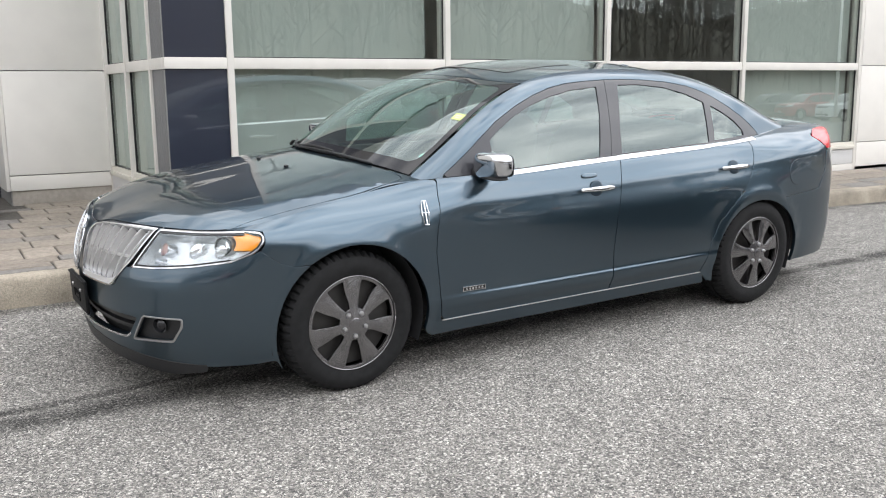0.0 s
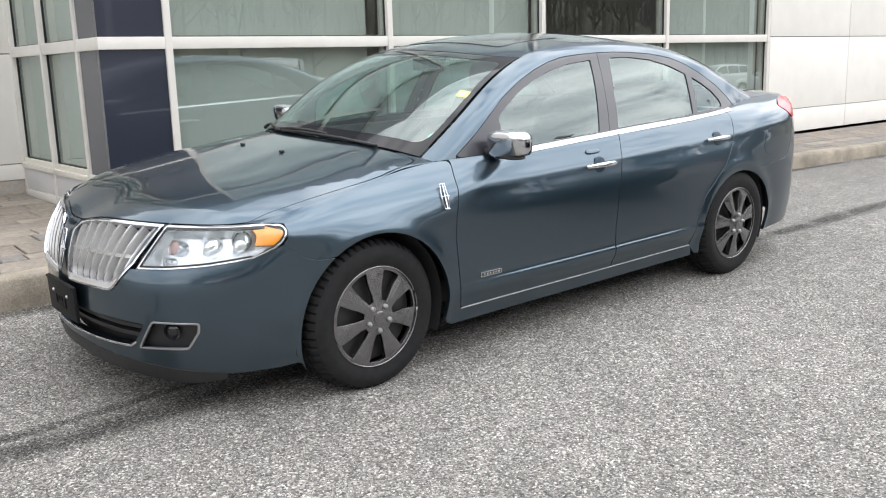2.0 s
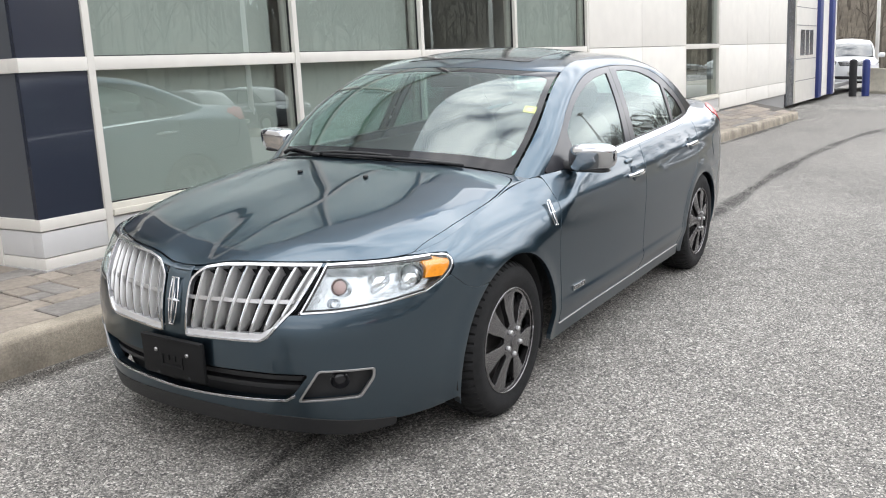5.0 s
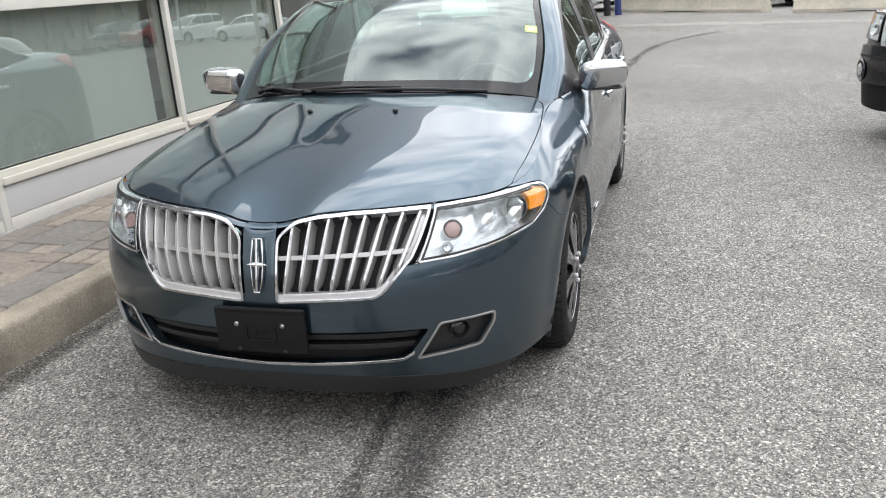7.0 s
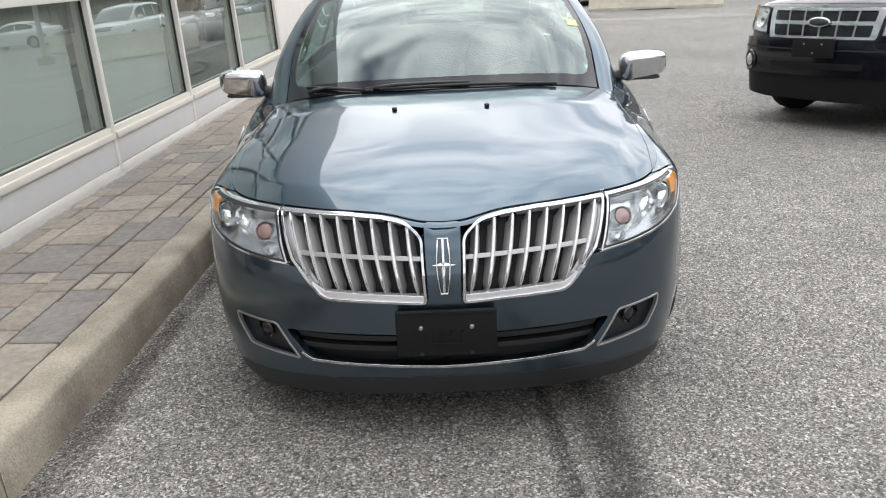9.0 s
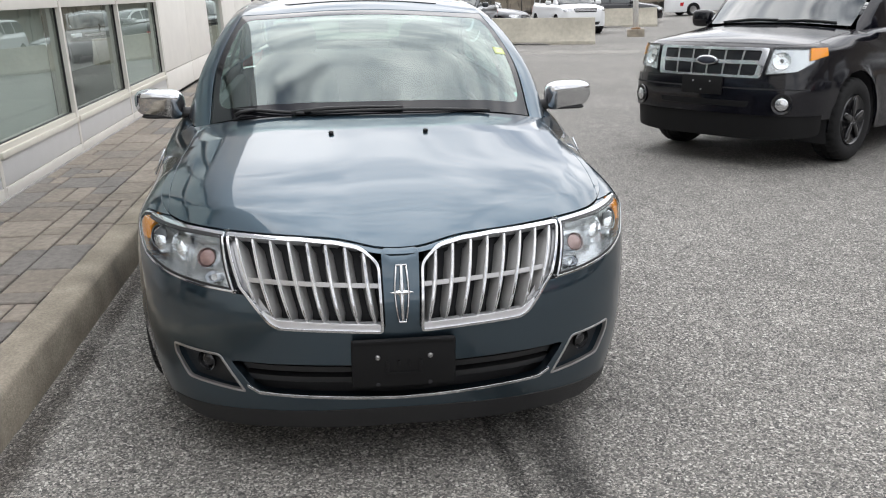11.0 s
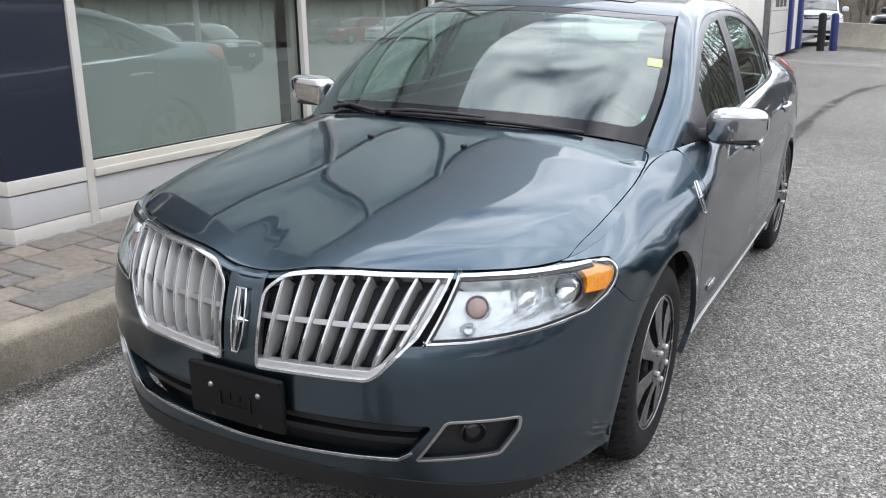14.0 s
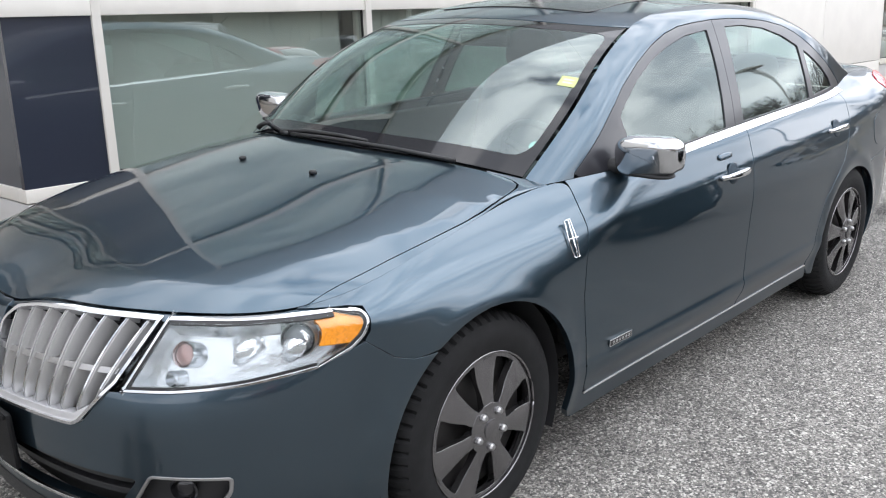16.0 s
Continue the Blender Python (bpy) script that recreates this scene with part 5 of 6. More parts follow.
    if g < 0:
        drape("fuel_flap", [S([(1.715 + .076 * math.cos(a), .785 + .076 * math.sin(a), .001) for a in np.linspace(0, 2 * math.pi, 37)[:-1]], .001)], body, PAINT, qp, step=.03, out=.0022, rim=.003)
        # no groove is cut: a dark disc below the flap paints the gap's shade
        drape("fuel_flap_gap_shade", [S([(1.715 + .0785 * math.cos(a), .785 + .0785 * math.sin(a), .001) for a in np.linspace(0, 2 * math.pi, 37)[:-1]], .001)], body, DARK, qp, step=.03, out=.0005, rim=0)
    rb = S([(1.605, .638, .001), (1.80, .650), (1.985, .659, .01), (2.06, .76), (2.10, .89, .004)], .01)
    e0, e1 = float(SALOON.s_of_x(2.10)), SALOON.s_end - .0005
    rear = rb + [(g * s, .89) for s in np.linspace(e0 + .02, e1, 16)] + [(g * s, .22) for s in np.linspace(e1, float(SALOON.s_of_x(1.80)), 22)] + S(ell(1.365, .388, .345, -14, 17, 8, .30), .001)
    drape("rear_bumper", [rear], body, PAINT, car, step=.05, rim=.02)
    shoulder = [(x, 1.0, .001) for x in (1.97, 2.10, 2.20, 2.30)] + [(x, top(x), .001) for x in np.linspace(2.30, 1.99, 10)]
    drape("rear_shoulder", [S(shoulder, .001)], body, PAINT, car, step=.025, rim=.01, out=-.002)
    drape("tail_light", [S([(1.982, .985, .006), (2.06, 1.018), (2.16, 1.028), (2.27, 1.02), (2.30, .90, .01), (2.10, .905, .006)])], body, REDLENS, car, step=.03, rim=.02, out=.003)
    tl = [(g * s, z) for s, z in [(float(SALOON.s_rear(.70)), .90), (e1, .90), (e1, float(SALOON.edge_top(e1)) - .001), (float(SALOON.s_rear(.70)), float(SALOON.edge_top(SALOON.s_rear(.70))) - .001)]]
    drape("tail_panel", [tl], body, PAINT, car, step=.06, rim=.01)
    # cabin sides
    dlo = [p[:2] for p in DLO] + [(x, float(SALOON.top(x)) + .002) for x in np.linspace(1.47, -.80, 30)]
    outer = [(x, float(SALOON.top(x))) for x in np.linspace(-.945, -.825, 5)] + [(p[0] - .003, p[1] + .003) for p in DLO] + [(x, float(SALOON.top(x))) for x in np.linspace(1.505, 1.80, 10)]
    outer += [(x, float(SALOON.rail_top(x)) - .0006) for x in np.linspace(1.80, -.948, 80)]
    drape("cabin_side", [outer], cabin, PAINT, car, step=.018, rim=.01, side=g, sv=1.6)
    front_frame = [p[:2] for p in DLO[:10]] + [(.305, 1.357), (.285, 1.25), (.245, 1.05), (.222, float(SALOON.top(.22)) + .002)] + [(x, float(SALOON.top(x)) + .002) for x in np.linspace(.2, -.80, 22)]
    rear_frame = [(.309, 1.357)] + [p[:2] for p in DLO[10:]] + [(x, float(SALOON.top(x)) + .002) for x in np.linspace(1.47, .24, 24)] + [(.227, float(SALOON.top(.23)) + .002), (.249, 1.05), (.289, 1.25)]
    ff = drape("window_frame", [front_frame, [tuple(p) for p in rounded(GLASS_F, .02)]], cabin, FRAMEBLACK, fd, step=.03, rim=.012, side=g, out=-.002)
    rf = drape("window_frame", [rear_frame, [tuple(p) for p in rounded(GLASS_R, .02)], [tuple(p) for p in rounded(GLASS_Q, .02)]], cabin, FRAMEBLACK, rd, step=.03, rim=.012, side=g, out=-.002)
    for loop, owner in ((GLASS_F, fd), (GLASS_R, rd), (GLASS_Q, rd)):
        drape("side_window", [[tuple(p) for p in rounded(loop, .02)]], cabin, SIDEGLASS, owner, step=.05, rim=0, side=g, out=-.007).visible_shadow = False
    for a, b, owner in ((-.60, .248, fd), (.256, 1.325, rd), (1.332, 1.415, qp)):
        xs = np.linspace(a, b, max(3, int((b - a) / .07)))
        drape("belt_chrome", [S([(x, top(x) - .017 + .003 * (x > 1), .001) for x in xs] + [(x, top(x) - .0005, .001) for x in xs[::-1]], .001)], body, CHROME, owner, step=.03, out=.003, rim=.006)
    for x0, z0, owner in ((.045, .815, fd), (1.125, .852, rd)):
        m = sk.at(g * float(SALOON.s_of_x(x0)), z0, 0)
        # a flat disc; the hollow's shade is in its darker colour
        blob("handle_cup_shade", (.044, .041, .003), CUPSHADE, owner, m @ pose(0, .004, .0005), 2.2, 20, 8)
        blob("door_handle", (.118, .0135, .0105), CHROME, owner, m @ pose(0, 0, .030), 2.6, 22, 10, shape=lambda v: Vector((v.x, v.y * (1 + .15 * v.x / .118), v.z - .016 * (v.x / .118) ** 2)))
        for q in (-.100, .100):
            blob("handle_foot", (.016, .011, .014), CHROME, owner, m @ pose(q, 0, .010), 2.5, 12, 8)
    if g < 0:
        m = sk.at(g * float(SALOON.s_of_x(.012)), .883, .003)
        k = tagged(blob("entry_keypad", (.052, .0125, .006), PAINT, fd, m, 3.2, 24, 8), "small raised entry keypad")
    m = sk.at(g * float(SALOON.s_of_x(-.729)), .402, .002)
    b = part("door_badge", box_mesh("door_badge", (-.066, -.012, 0), (.066, .012, .004), .001), CHROME, fd, "small chrome badge with dark lettering")
    b.matrix_basis = m
    box("badge_field", (-.062, -.0085, .003), (.062, .0085, .0046), GLOSSBLACK, b)
    for i in range(6):
        box("lettering_bar", (-.050 + i * .018, -.005, .0046), (-.040 + i * .018, .005, .0054), CHROME, b)
    # mirror
    mm = new("door_mirror")
    mm.parent = car
    mm.matrix_basis = pose(-.645, g * .925, .985, 0, 0, 0)
    tagged(mm, "chrome-capped door mirror")
    bend = lambda v: Vector((v.x * (1 + .10 * (v.z / .064)) + .006 * (1 - v.z / .064) - .05 * abs(v.y + g * -.10) * .6, v.y, v.z * (1 - .10 * (v.y * g / .115)) + .010 * (v.y * g / .115)))
    blob("mirror_cap", (.058, .108, .066), CHROME, mm, pose(0, g * .010, 0), 3.3, 72, 40, shape=bend)
    blob("mirror_base_band", (.046, .086, .010), BLACK, mm, pose(.006, g * .008, -.056), 3, 20, 8)
    blob("mirror_glass", (.006, .092, .054), GLOSSBLACK, mm, pose(.054, g * .014, .002), 4, 20, 8)
    tube("mirror_arm", [(0.0, -g * .19, -.055), (-.005, -g * .11, -.045), (0, -g * .06, -.035)], [.034, .026, .026], BLACK, mm, 12)

# underside, wheel wells
box("underbody", (-1.95, -.58, .19), (2.2, .62, .60), DARK, car)
for wx in (-1.36, 1.365):
    for g in (-1, 1):
        v = [(wx + r * math.cos(a), g * y, .31 + r * math.sin(a)) for a in np.linspace(-.38, math.pi + .22, 25) for r, y in ((.385, .85), (.385, .60))]
        fcs = [(2 * i, 2 * i + 1, 2 * i + 3, 2 * i + 2) for i in range(24)]
        part("wheel_well", mesh_from("wheel_well", v, fcs, DARK, True), DARK, car)

# cabin interior
inside_box = lambda n, lo, hi, mat, bev=.03, lab="": box(n, lo, hi, mat, car, bev, lab)
inside_box("dashboard", (-1.02, -.70, .60), (-.52, .70, .905), CABIN, .07)
inside_box("cabin_floor", (-.95, -.70, .28), (1.40, .70, .34), DARK, .01)
inside_box("parcel_shelf", (1.30, -.62, .86), (1.85, .62, .93), CABIN, .02)
for g in (-1, 1):
    inside_box("door_trim", (-.80, g * .74 - .03, .35), (1.30, g * .74 + .03, .925), CABIN, .02)
    seat = new("front_seat")
    seat.parent = car
    seat.matrix_basis = pose(.12, g * .37, .40)
    blob("cushion", (.26, .25, .11), CABIN, seat, pose(0, 0, .06), 3.5)
    blob("backrest", (.10, .25, .33), CABIN, seat, pose(.26, 0, .40, 0, 14, 0), 3.4)
    blob("headrest", (.06, .135, .10), CABIN, seat, pose(.345, 0, .79, 0, 8, 0), 3)
    for q in (-.05, .05):
        tube("headrest_post", [(.33, q, .66), (.345, q, .78)], .007, CHROME, seat, 6)
bench = new("rear_seat")
bench.parent = car
bench.matrix_basis = pose(.95, 0, .40)
blob("cushion", (.27, .62, .12), CABIN, bench, pose(0, 0, .06), 4)
blob("backrest", (.10, .64, .32), CABIN, bench, pose(.32, 0, .36, 0, 18, 0), 4)
for q in (-.36, .36):
    blob("headrest", (.05, .12, .075), CABIN, bench, pose(.42, q, .68), 3)
sw = new("steering_wheel")
sw.parent = car
sw.matrix_basis = pose(-.42, -.37, .86, 0, 62, 0)
tube("wheel_rim", [(.18 * math.cos(a), .18 * math.sin(a), 0) for a in np.linspace(0, 2 * math.pi, 33)], .014, BLACK, sw, 8)
blob("wheel_hub", (.06, .07, .02), BLACK, sw, pose(0, 0, -.01), 3)
for a in (0, 120, 240):
    tube("wheel_spoke", [(.05 * math.cos(radians(a)), .05 * math.sin(radians(a)), 0), (.175 * math.cos(radians(a)), .175 * math.sin(radians(a)), 0)], .012, BLACK, sw, 6)
rv = part("rear_view_mirror", box_mesh("rear_view_mirror", (-.015, -.12, -.035), (.015, .12, .035), .012), BLACK, car)
rv.matrix_basis = pose(-.32, 0, 1.30)

# wipers
for pts, blade in (([(-1.075, .34, .985), (-1.06, .20, 1.000), (-1.068, .02, 1.004), (-1.075, -.12, 1.002)], [(-1.092, .26, .988), (-1.090, .10, .993), (-1.088, -.10, .994), (-1.078, -.27, .990), (-1.050, -.49, .976)]),
                   ([(-1.005, .575, .972), (-1.005, .55, .986), (-1.02, .50, .996)], [(-.962, .585, .992), (-1.00, .51, .993), (-1.035, .44, .992), (-1.088, .29, .986)])):
    w = new("wiper")
    w.parent = car
    tube("wiper_arm", pts, [.011, .009, .007, .006][:len(pts)], BLACK, w, 8)
    tube("wiper_blade", blade, .0075, BLACK, w, 6)

# wheels
TYRE = tyre_mesh(.326, .212, .205)


def dish(x, z):
    r = np.hypot(x, z)
    bow = np.clip((r - .07) / .05, 0, 1) * np.clip((.205 - r) / .03, 0, 1)
    return np.stack([x, -.012 - .024 * np.exp(-(r / .10) ** 2) + .10 * np.maximum(r - .20, 0) - .005 * bow * np.cos(7 * np.arctan2(x, z)), z], -1)


def spoke(a):
    """A turbine spoke, wider at the rim, with a slight sweep."""
    left = [(.045, -.021), (.075, -.021), (.10, -.024), (.13, -.034), (.155, -.041), (.185, -.047), (.207, -.054)]
    right = [(.207, .048), (.185, .037), (.155, .032), (.13, .027), (.10, .022), (.075, .021), (.045, .021)]
    c, s = math.cos(a), math.sin(a)
    return [(c * w + s * r, -s * w + c * r) for r, w in [(r, w + .25 * (r - .07) ** 2 * 4 * .25) for r, w in left + right]]


def build_wheel(name):
    w = new(name)
    part("tyre", TYRE, RUBBER, w)
    cap = new("hubcap")
    cap.parent = w
    cap.matrix_basis = pose(0, .014, 0)
    circ = lambda r, n=48: [(r * math.cos(a), r * math.sin(a)) for a in np.linspace(0, 2 * math.pi, n + 1)[:-1]]
    drape("cap_rim", [circ(.219, 64), circ(.202, 64)], dish, CAP, cap, step=.03, rim=.015, ctr=(0, .3, 0))
    drape("cap_centre", [circ(.074, 32)], dish, CAP, cap, step=.02, rim=.012, ctr=(0, .3, 0), out=.001)
    lathe("cap_boss", [(.030, 0), (.030, .005), (.026, .007), (.0001, .0075)], CAP, cap, pose(0, -.033, 0, 90, 0, 0), 28)
    tube("cap_lip", [(.2165 * math.cos(a), -.0145, .2165 * math.sin(a)) for a in np.linspace(0, 2 * math.pi, 65)], .0038, CAP, cap, 8)
    for i in range(7):
        drape("spoke", [spoke(2 * math.pi * i / 7)], dish, CAP, cap, step=.018, rim=.026, ctr=(0, .3, 0))
    for i in range(5):
        a = radians(90 + 36 + 72 * i)
        lathe("wheel_nut", [(.011, 0), (.011, .010), (.008, .016), (.0001, .018)], SATIN, cap, pose(.055 * math.cos(a), -.027, .055 * math.sin(a), 90, 0, 0), 8, smooth=False)
    lathe("brake_disc", [(.20, -.05), (.20, -.045), (.08, -.045), (.0001, -.03)], DARKMETAL, w, pose(0, 0, 0, 90, 0, 0), 32)
    return w


first = build_wheel("wheel")
first.parent = car
first.matrix_basis = pose(-1.360, -.878, .318)
for x, g in ((1.364, -1), (-1.360, 1), (1.364, 1)):
    w = copy_thing(first, pose(x, g * (.878 if x < 0 else .888), .318, 0, 20 * x * g, 0 if g < 0 else 180))
    w.parent = car
# ---- other vehicles ----
def on_ground(x, y, yaw):
    """A pose on the asphalt, leaning with it."""
    e = .3
    n = Vector((gz(x - e, y) - gz(x + e, y), gz(x, y - e) - gz(x, y + e), 2 * e)).normalized()
    f = Vector((math.cos(radians(yaw)), math.sin(radians(yaw)), 0))
    f = (f - n * f.dot(n)).normalized()
    m = Matrix((f, n.cross(f), n)).transposed().to_4x4()
    m.translation = (x, y, gz(x, y))
    return m


SUV = Shell(
    [(-2.205, 0), (-2.195, .25), (-2.165, .5), (-2.09, .70), (-1.95, .82), (-1.75, .875), (-1.31, .895), (-.6, .90), (0, .90), (.7, .90), (1.31, .895), (1.8, .88), (2.03, .83), (2.16, .70), (2.21, .4), (2.22, .2), (2.225, 0)],
    [(("f", 0), 1.0, .03, .03, .35, .55), (("f", .3), 1.0, .03, .03, .4, .55), (("f", .6), .995, .03, .03, .5, .55), (-1.9, 1.0, .05, .04, .4, .6), (-1.6, 1.03, .10, .07, .3, .6), (-1.2, 1.07, .10, .07, .3, .66), (-.85, 1.09, .04, .04, .4, .7),
     (-.4, 1.10, .02, .03, .4, .7), (.4, 1.11, .02, .03, .4, .7), (1.2, 1.12, .02, .03, .4, .7), (1.9, 1.13, .02, .03, .4, .7), (("r", .7), 1.13, .02, .03, .4, .7), (("r", .3), 1.13, .02, .03, .4, .7), (("r", 0), 1.13, .02, .03, .4, .7)],
    [(-1.20, 1.03), (-1.05, 1.13), (-.80, 1.33), (-.55, 1.50), (-.32, 1.60), (-.1, 1.64), (.4, 1.665), (1.1, 1.66), (1.6, 1.63), (1.8, 1.58), (1.95, 1.42), (2.08, 1.18), (2.12, 1.12)],
    (-1.31, 1.31), .36, .35, (.16, .10), False)
SUVP = patches(SUV, -1.93, -1.08, 1.12, -1.10, -.30, 1.635, 1.72, 1.635, 2.03, 1.25, crown=.035, bow=.12, rise=.035)
MIDP = patches(SALOON, -1.885, -.93, .978, -.95, -.22, 1.372, 1.02, 1.372, 1.78, 1.085, bow=.17, rise=.028, x_tail=2.05)


def side_windows(sh, x0, x1, n, pillar=.07, rake=.35):
    """Window outlines between the belt and the rail."""
    out, xs = [], np.linspace(x0, x1, n + 1)
    for a, b in zip(xs, xs[1:]):
        lo, hi = [], []
        for x in np.linspace(a + pillar / 2, b - pillar / 2, 9):
            h = float(sh.rail_top(x)) - .085
            l = float(sh.top(x)) + .03
            if h > l + .03:
                lo.append((x, l))
                hi.append((x, h))
        if len(lo) > 2:
            out.append(lo + hi[::-1])
    return out


def rough_wheel(name, R, rim, mat):
    w = new(name)
    part("tyre", tyre_mesh(R, rim, .21, 30), RUBBER, w)
    lathe("rim", [(rim, -.02), (rim - .012, .004), (rim - .03, -.012), (.06, -.018), (.05, .0), (.0001, .002)], mat, w, pose(0, 0, 0, 90, 0, 0), 28)
    for i in range(5):
        a = radians(90 + 72 * i)
        blob("rim_spoke", (.028, (rim - .05) / 2, .012), mat, w, pose(.5 * rim * math.cos(a), -.002, .5 * rim * math.sin(a), 90, 0, 0) @ pose(0, 0, 0, 0, 0, math.degrees(a) - 90), 3, 10, 6)
    return w


def build_car(name, label, sh, P, paint, m, R=.34, wx=1.31, ar=(.40, .40), trim=BLACK, step=.09, glass_x=(-.72, 1.95), n_win=3, wheel_mat=None, group="", detail=True, low=.30):
    c = thing(name, label, "car", m, group)
    k = Skin(sh)
    e1 = sh.s_end - .002
    arch = lambda x, a0, a1: [(float(sh.s_of_x(p[0])), p[1]) for p in ell(x, ar[0], ar[1], a0, a1, 12, R)]
    for g in (-1, 1):
        loop = [(s, low) for s in np.linspace(.001, float(sh.s_of_x(-wx - ar[0])), 12)] + arch(-wx, 190, -10) + [(float(sh.s_of_x(x)), .24) for x in np.linspace(-wx + ar[0] + .03, wx - ar[0] - .03, 6)] + arch(wx, 190, -10)
        loop += [(s, low) for s in np.linspace(float(sh.s_of_x(wx + ar[0] + .02)), e1, 12)] + [(s, float(sh.edge_top(s)) - .001) for s in np.linspace(e1, .001, 60)]
        drape("body_side", [[(g * s, z) for s, z in loop]], sh.body, paint, c, step=step, rim=.02)
        hi = [(x, float(sh.rail_top(x)) - .001) for x in np.linspace(sh.x_hi - .03, sh.x_lo + .10, 40)]
        lo = [(x, float(sh.top(x))) for x in np.linspace(sh.x_lo + .10, sh.x_hi - .03, 30) if float(sh.top(x)) < float(sh.rail_top(x)) - .004]
        wins = side_windows(sh, *glass_x, n_win)
        drape("cabin_side", [lo + [p for p in hi if p[0] > lo[0][0] and p[0] < lo[-1][0]]] + wins, sh.cabin, paint, c, step=step, rim=.01, side=g)
        for wl in wins:
            drape("side_window", [wl], sh.cabin, DARKGLASS, c, step=step, rim=0, side=g, out=-.006)
        mm = blob("door_mirror", (.07, .11, .085), paint, c, pose(-.72 if sh is SUV else -.60, g * 1.0, float(sh.top(-.6)) + .06), 3.5, 16, 8)
    drape("hood", [[(-.99, .006), (.99, .006), (.99, .99), (-.99, .99)]], P["hood"], paint, c, step=step, rim=.012)
    drape("windscreen", [[(-.96, .03), (.96, .03), (.96, .97), (-.96, .97)]], P["windscreen"], DARKGLASS, c, step=step, rim=.006)
    drape("roof_panel", [PATCH], P["roof"], paint, c, step=step, rim=.01)
    drape("rear_window", [[(-.96, .03), (.96, .03), (.96, .97), (-.96, .97)]], P["back"], DARKGLASS, c, step=step, rim=.006)
    if "deck" in P:
        drape("boot_lid", [[(-.99, .006), (.99, .006), (.99, .99), (-.99, .99)]], P["deck"], paint, c, step=step, rim=.01)
    box("underbody", (-2.0, -.60, .22), (2.05, .60, .75), DARK, c)
    for x in (-wx, wx):
        for g in (-1, 1):
            v = [(x + r * math.cos(a), g * y, R + r * math.sin(a)) for a in np.linspace(-.4, math.pi + .4, 17) for r, y in ((ar[0] + .01, .86), (ar[0] + .01, .58))]
            part("wheel_well", mesh_from("wheel_well", v, [(2 * i, 2 * i + 1, 2 * i + 3, 2 * i + 2) for i in range(16)], DARK, True), DARK, c)
    w = rough_wheel("wheel", R, R * .62, wheel_mat or SATIN)
    w.parent = c
    w.matrix_basis = pose(-wx, -.885, R)
    for x, g in ((wx, -1), (-wx, 1), (wx, 1)):
        q = copy_thing(w, pose(x, g * .885, R, 0, 0, 0 if g < 0 else 180))
        q.parent = c
    if detail:
        zt = float(sh.edge_top(0))
        for g in (-1, 1):
            drape("headlight", [k.front([(.50, zt - .03), (.80, zt - .02), (.84, zt - .06), (.78, zt - .16), (.52, zt - .15)], .02, g)], sh.body, LAMPBOWL, c, step=.05, rim=.02, out=.004)
            drape("tail_light", [[(g * float(sh.s_of_x(x)), z) for x, z in ((1.90, zt - .02), (2.10, zt - .02), (2.10, zt - .22), (1.95, zt - .2))]], sh.body, REDLENS, c, step=.06, rim=.02, out=.004)
        drape("grille", [k.front([(-.46, zt - .05), (.46, zt - .05), (.40, zt - .19), (-.40, zt - .19)], .03)], sh.body, GLOSSBLACK, c, step=.05, rim=.02, out=.004)
        for z in (zt - .09, zt - .135):
            drape("grille_bar", [k.front([(-.43, z + .012), (.43, z + .012), (.42, z - .008), (-.42, z - .008)], .004)], sh.body, SATIN, c, step=.05, rim=.012, out=.009)
        drape("lower_intake", [k.front([(-.55, .46), (.55, .46), (.50, .36), (-.50, .36)], .03)], sh.body, BLACK, c, step=.06, rim=.01, out=.003)
        pl = box("number_plate", (-.15, -.06, .0), (.15, .06, .008), PLATE, c, .003)
        pl.matrix_basis = k.at(0.0, .56, .006)
        box("plate_bar", (-.10, -.03, .008), (.10, .03, .010), SEAM, pl)
    return c


def recolour(thing_ob, old, mat):
    for o in thing_ob.children_recursive:
        for slot in o.material_slots:
            if slot.material is old:
                slot.link = "OBJECT"
                slot.material = mat


# the black SUV beside the lane
suv = build_car("black_suv", "black SUV with chrome grille, facing out into the lane", SUV, SUVP, BLACKPAINT, on_ground(3.85, -4.68, -54.4), .352, 1.31, (.42, .415), step=.06, detail=False, wheel_mat=GLOSSBLACK, low=.40)
ks = Skin(SUV)
F = lambda pts, r=.012, g=1: ks.front(pts, r, g)
gr = drape("grille_frame", [F([(-.51, .965), (.51, .965), (.475, .725), (-.475, .725)], .03), F([(-.455, .945), (.455, .945), (.43, .748), (-.43, .748)], .02)], SUV.body, CHROME, suv, step=.05, out=.012, rim=.02, label="wide chrome grille surround")
drape("grille_backing", [F([(-.49, .955), (.49, .955), (.46, .735), (-.46, .735)])], SUV.body, DARK, gr, step=.08, rim=0, out=-.02)
drape("grille_bar", [F([(-.45, .866), (.45, .866), (.445, .838), (-.445, .838)], .002)], SUV.body, CHROME, gr, step=.05, out=.008, rim=.02)
for y in (-.31, -.155, 0, .155, .31):
    drape("grille_upright", [F([(y - .006, .946), (y + .006, .946), (y * .95 + .006, .752), (y * .95 - .006, .752)], .001)], SUV.body, SATIN, gr, step=.05, out=.004, rim=.015)
bd = blob("nose_badge", (.105, .042, .010), CHROME, gr, ks.at(0.0, .857, .020), 2, 28, 8, label="plain oval badge with a dark centre")
blob("badge_field", (.09, .032, .010), NAVY, bd, pose(0, 0, .003), 2, 28, 8)
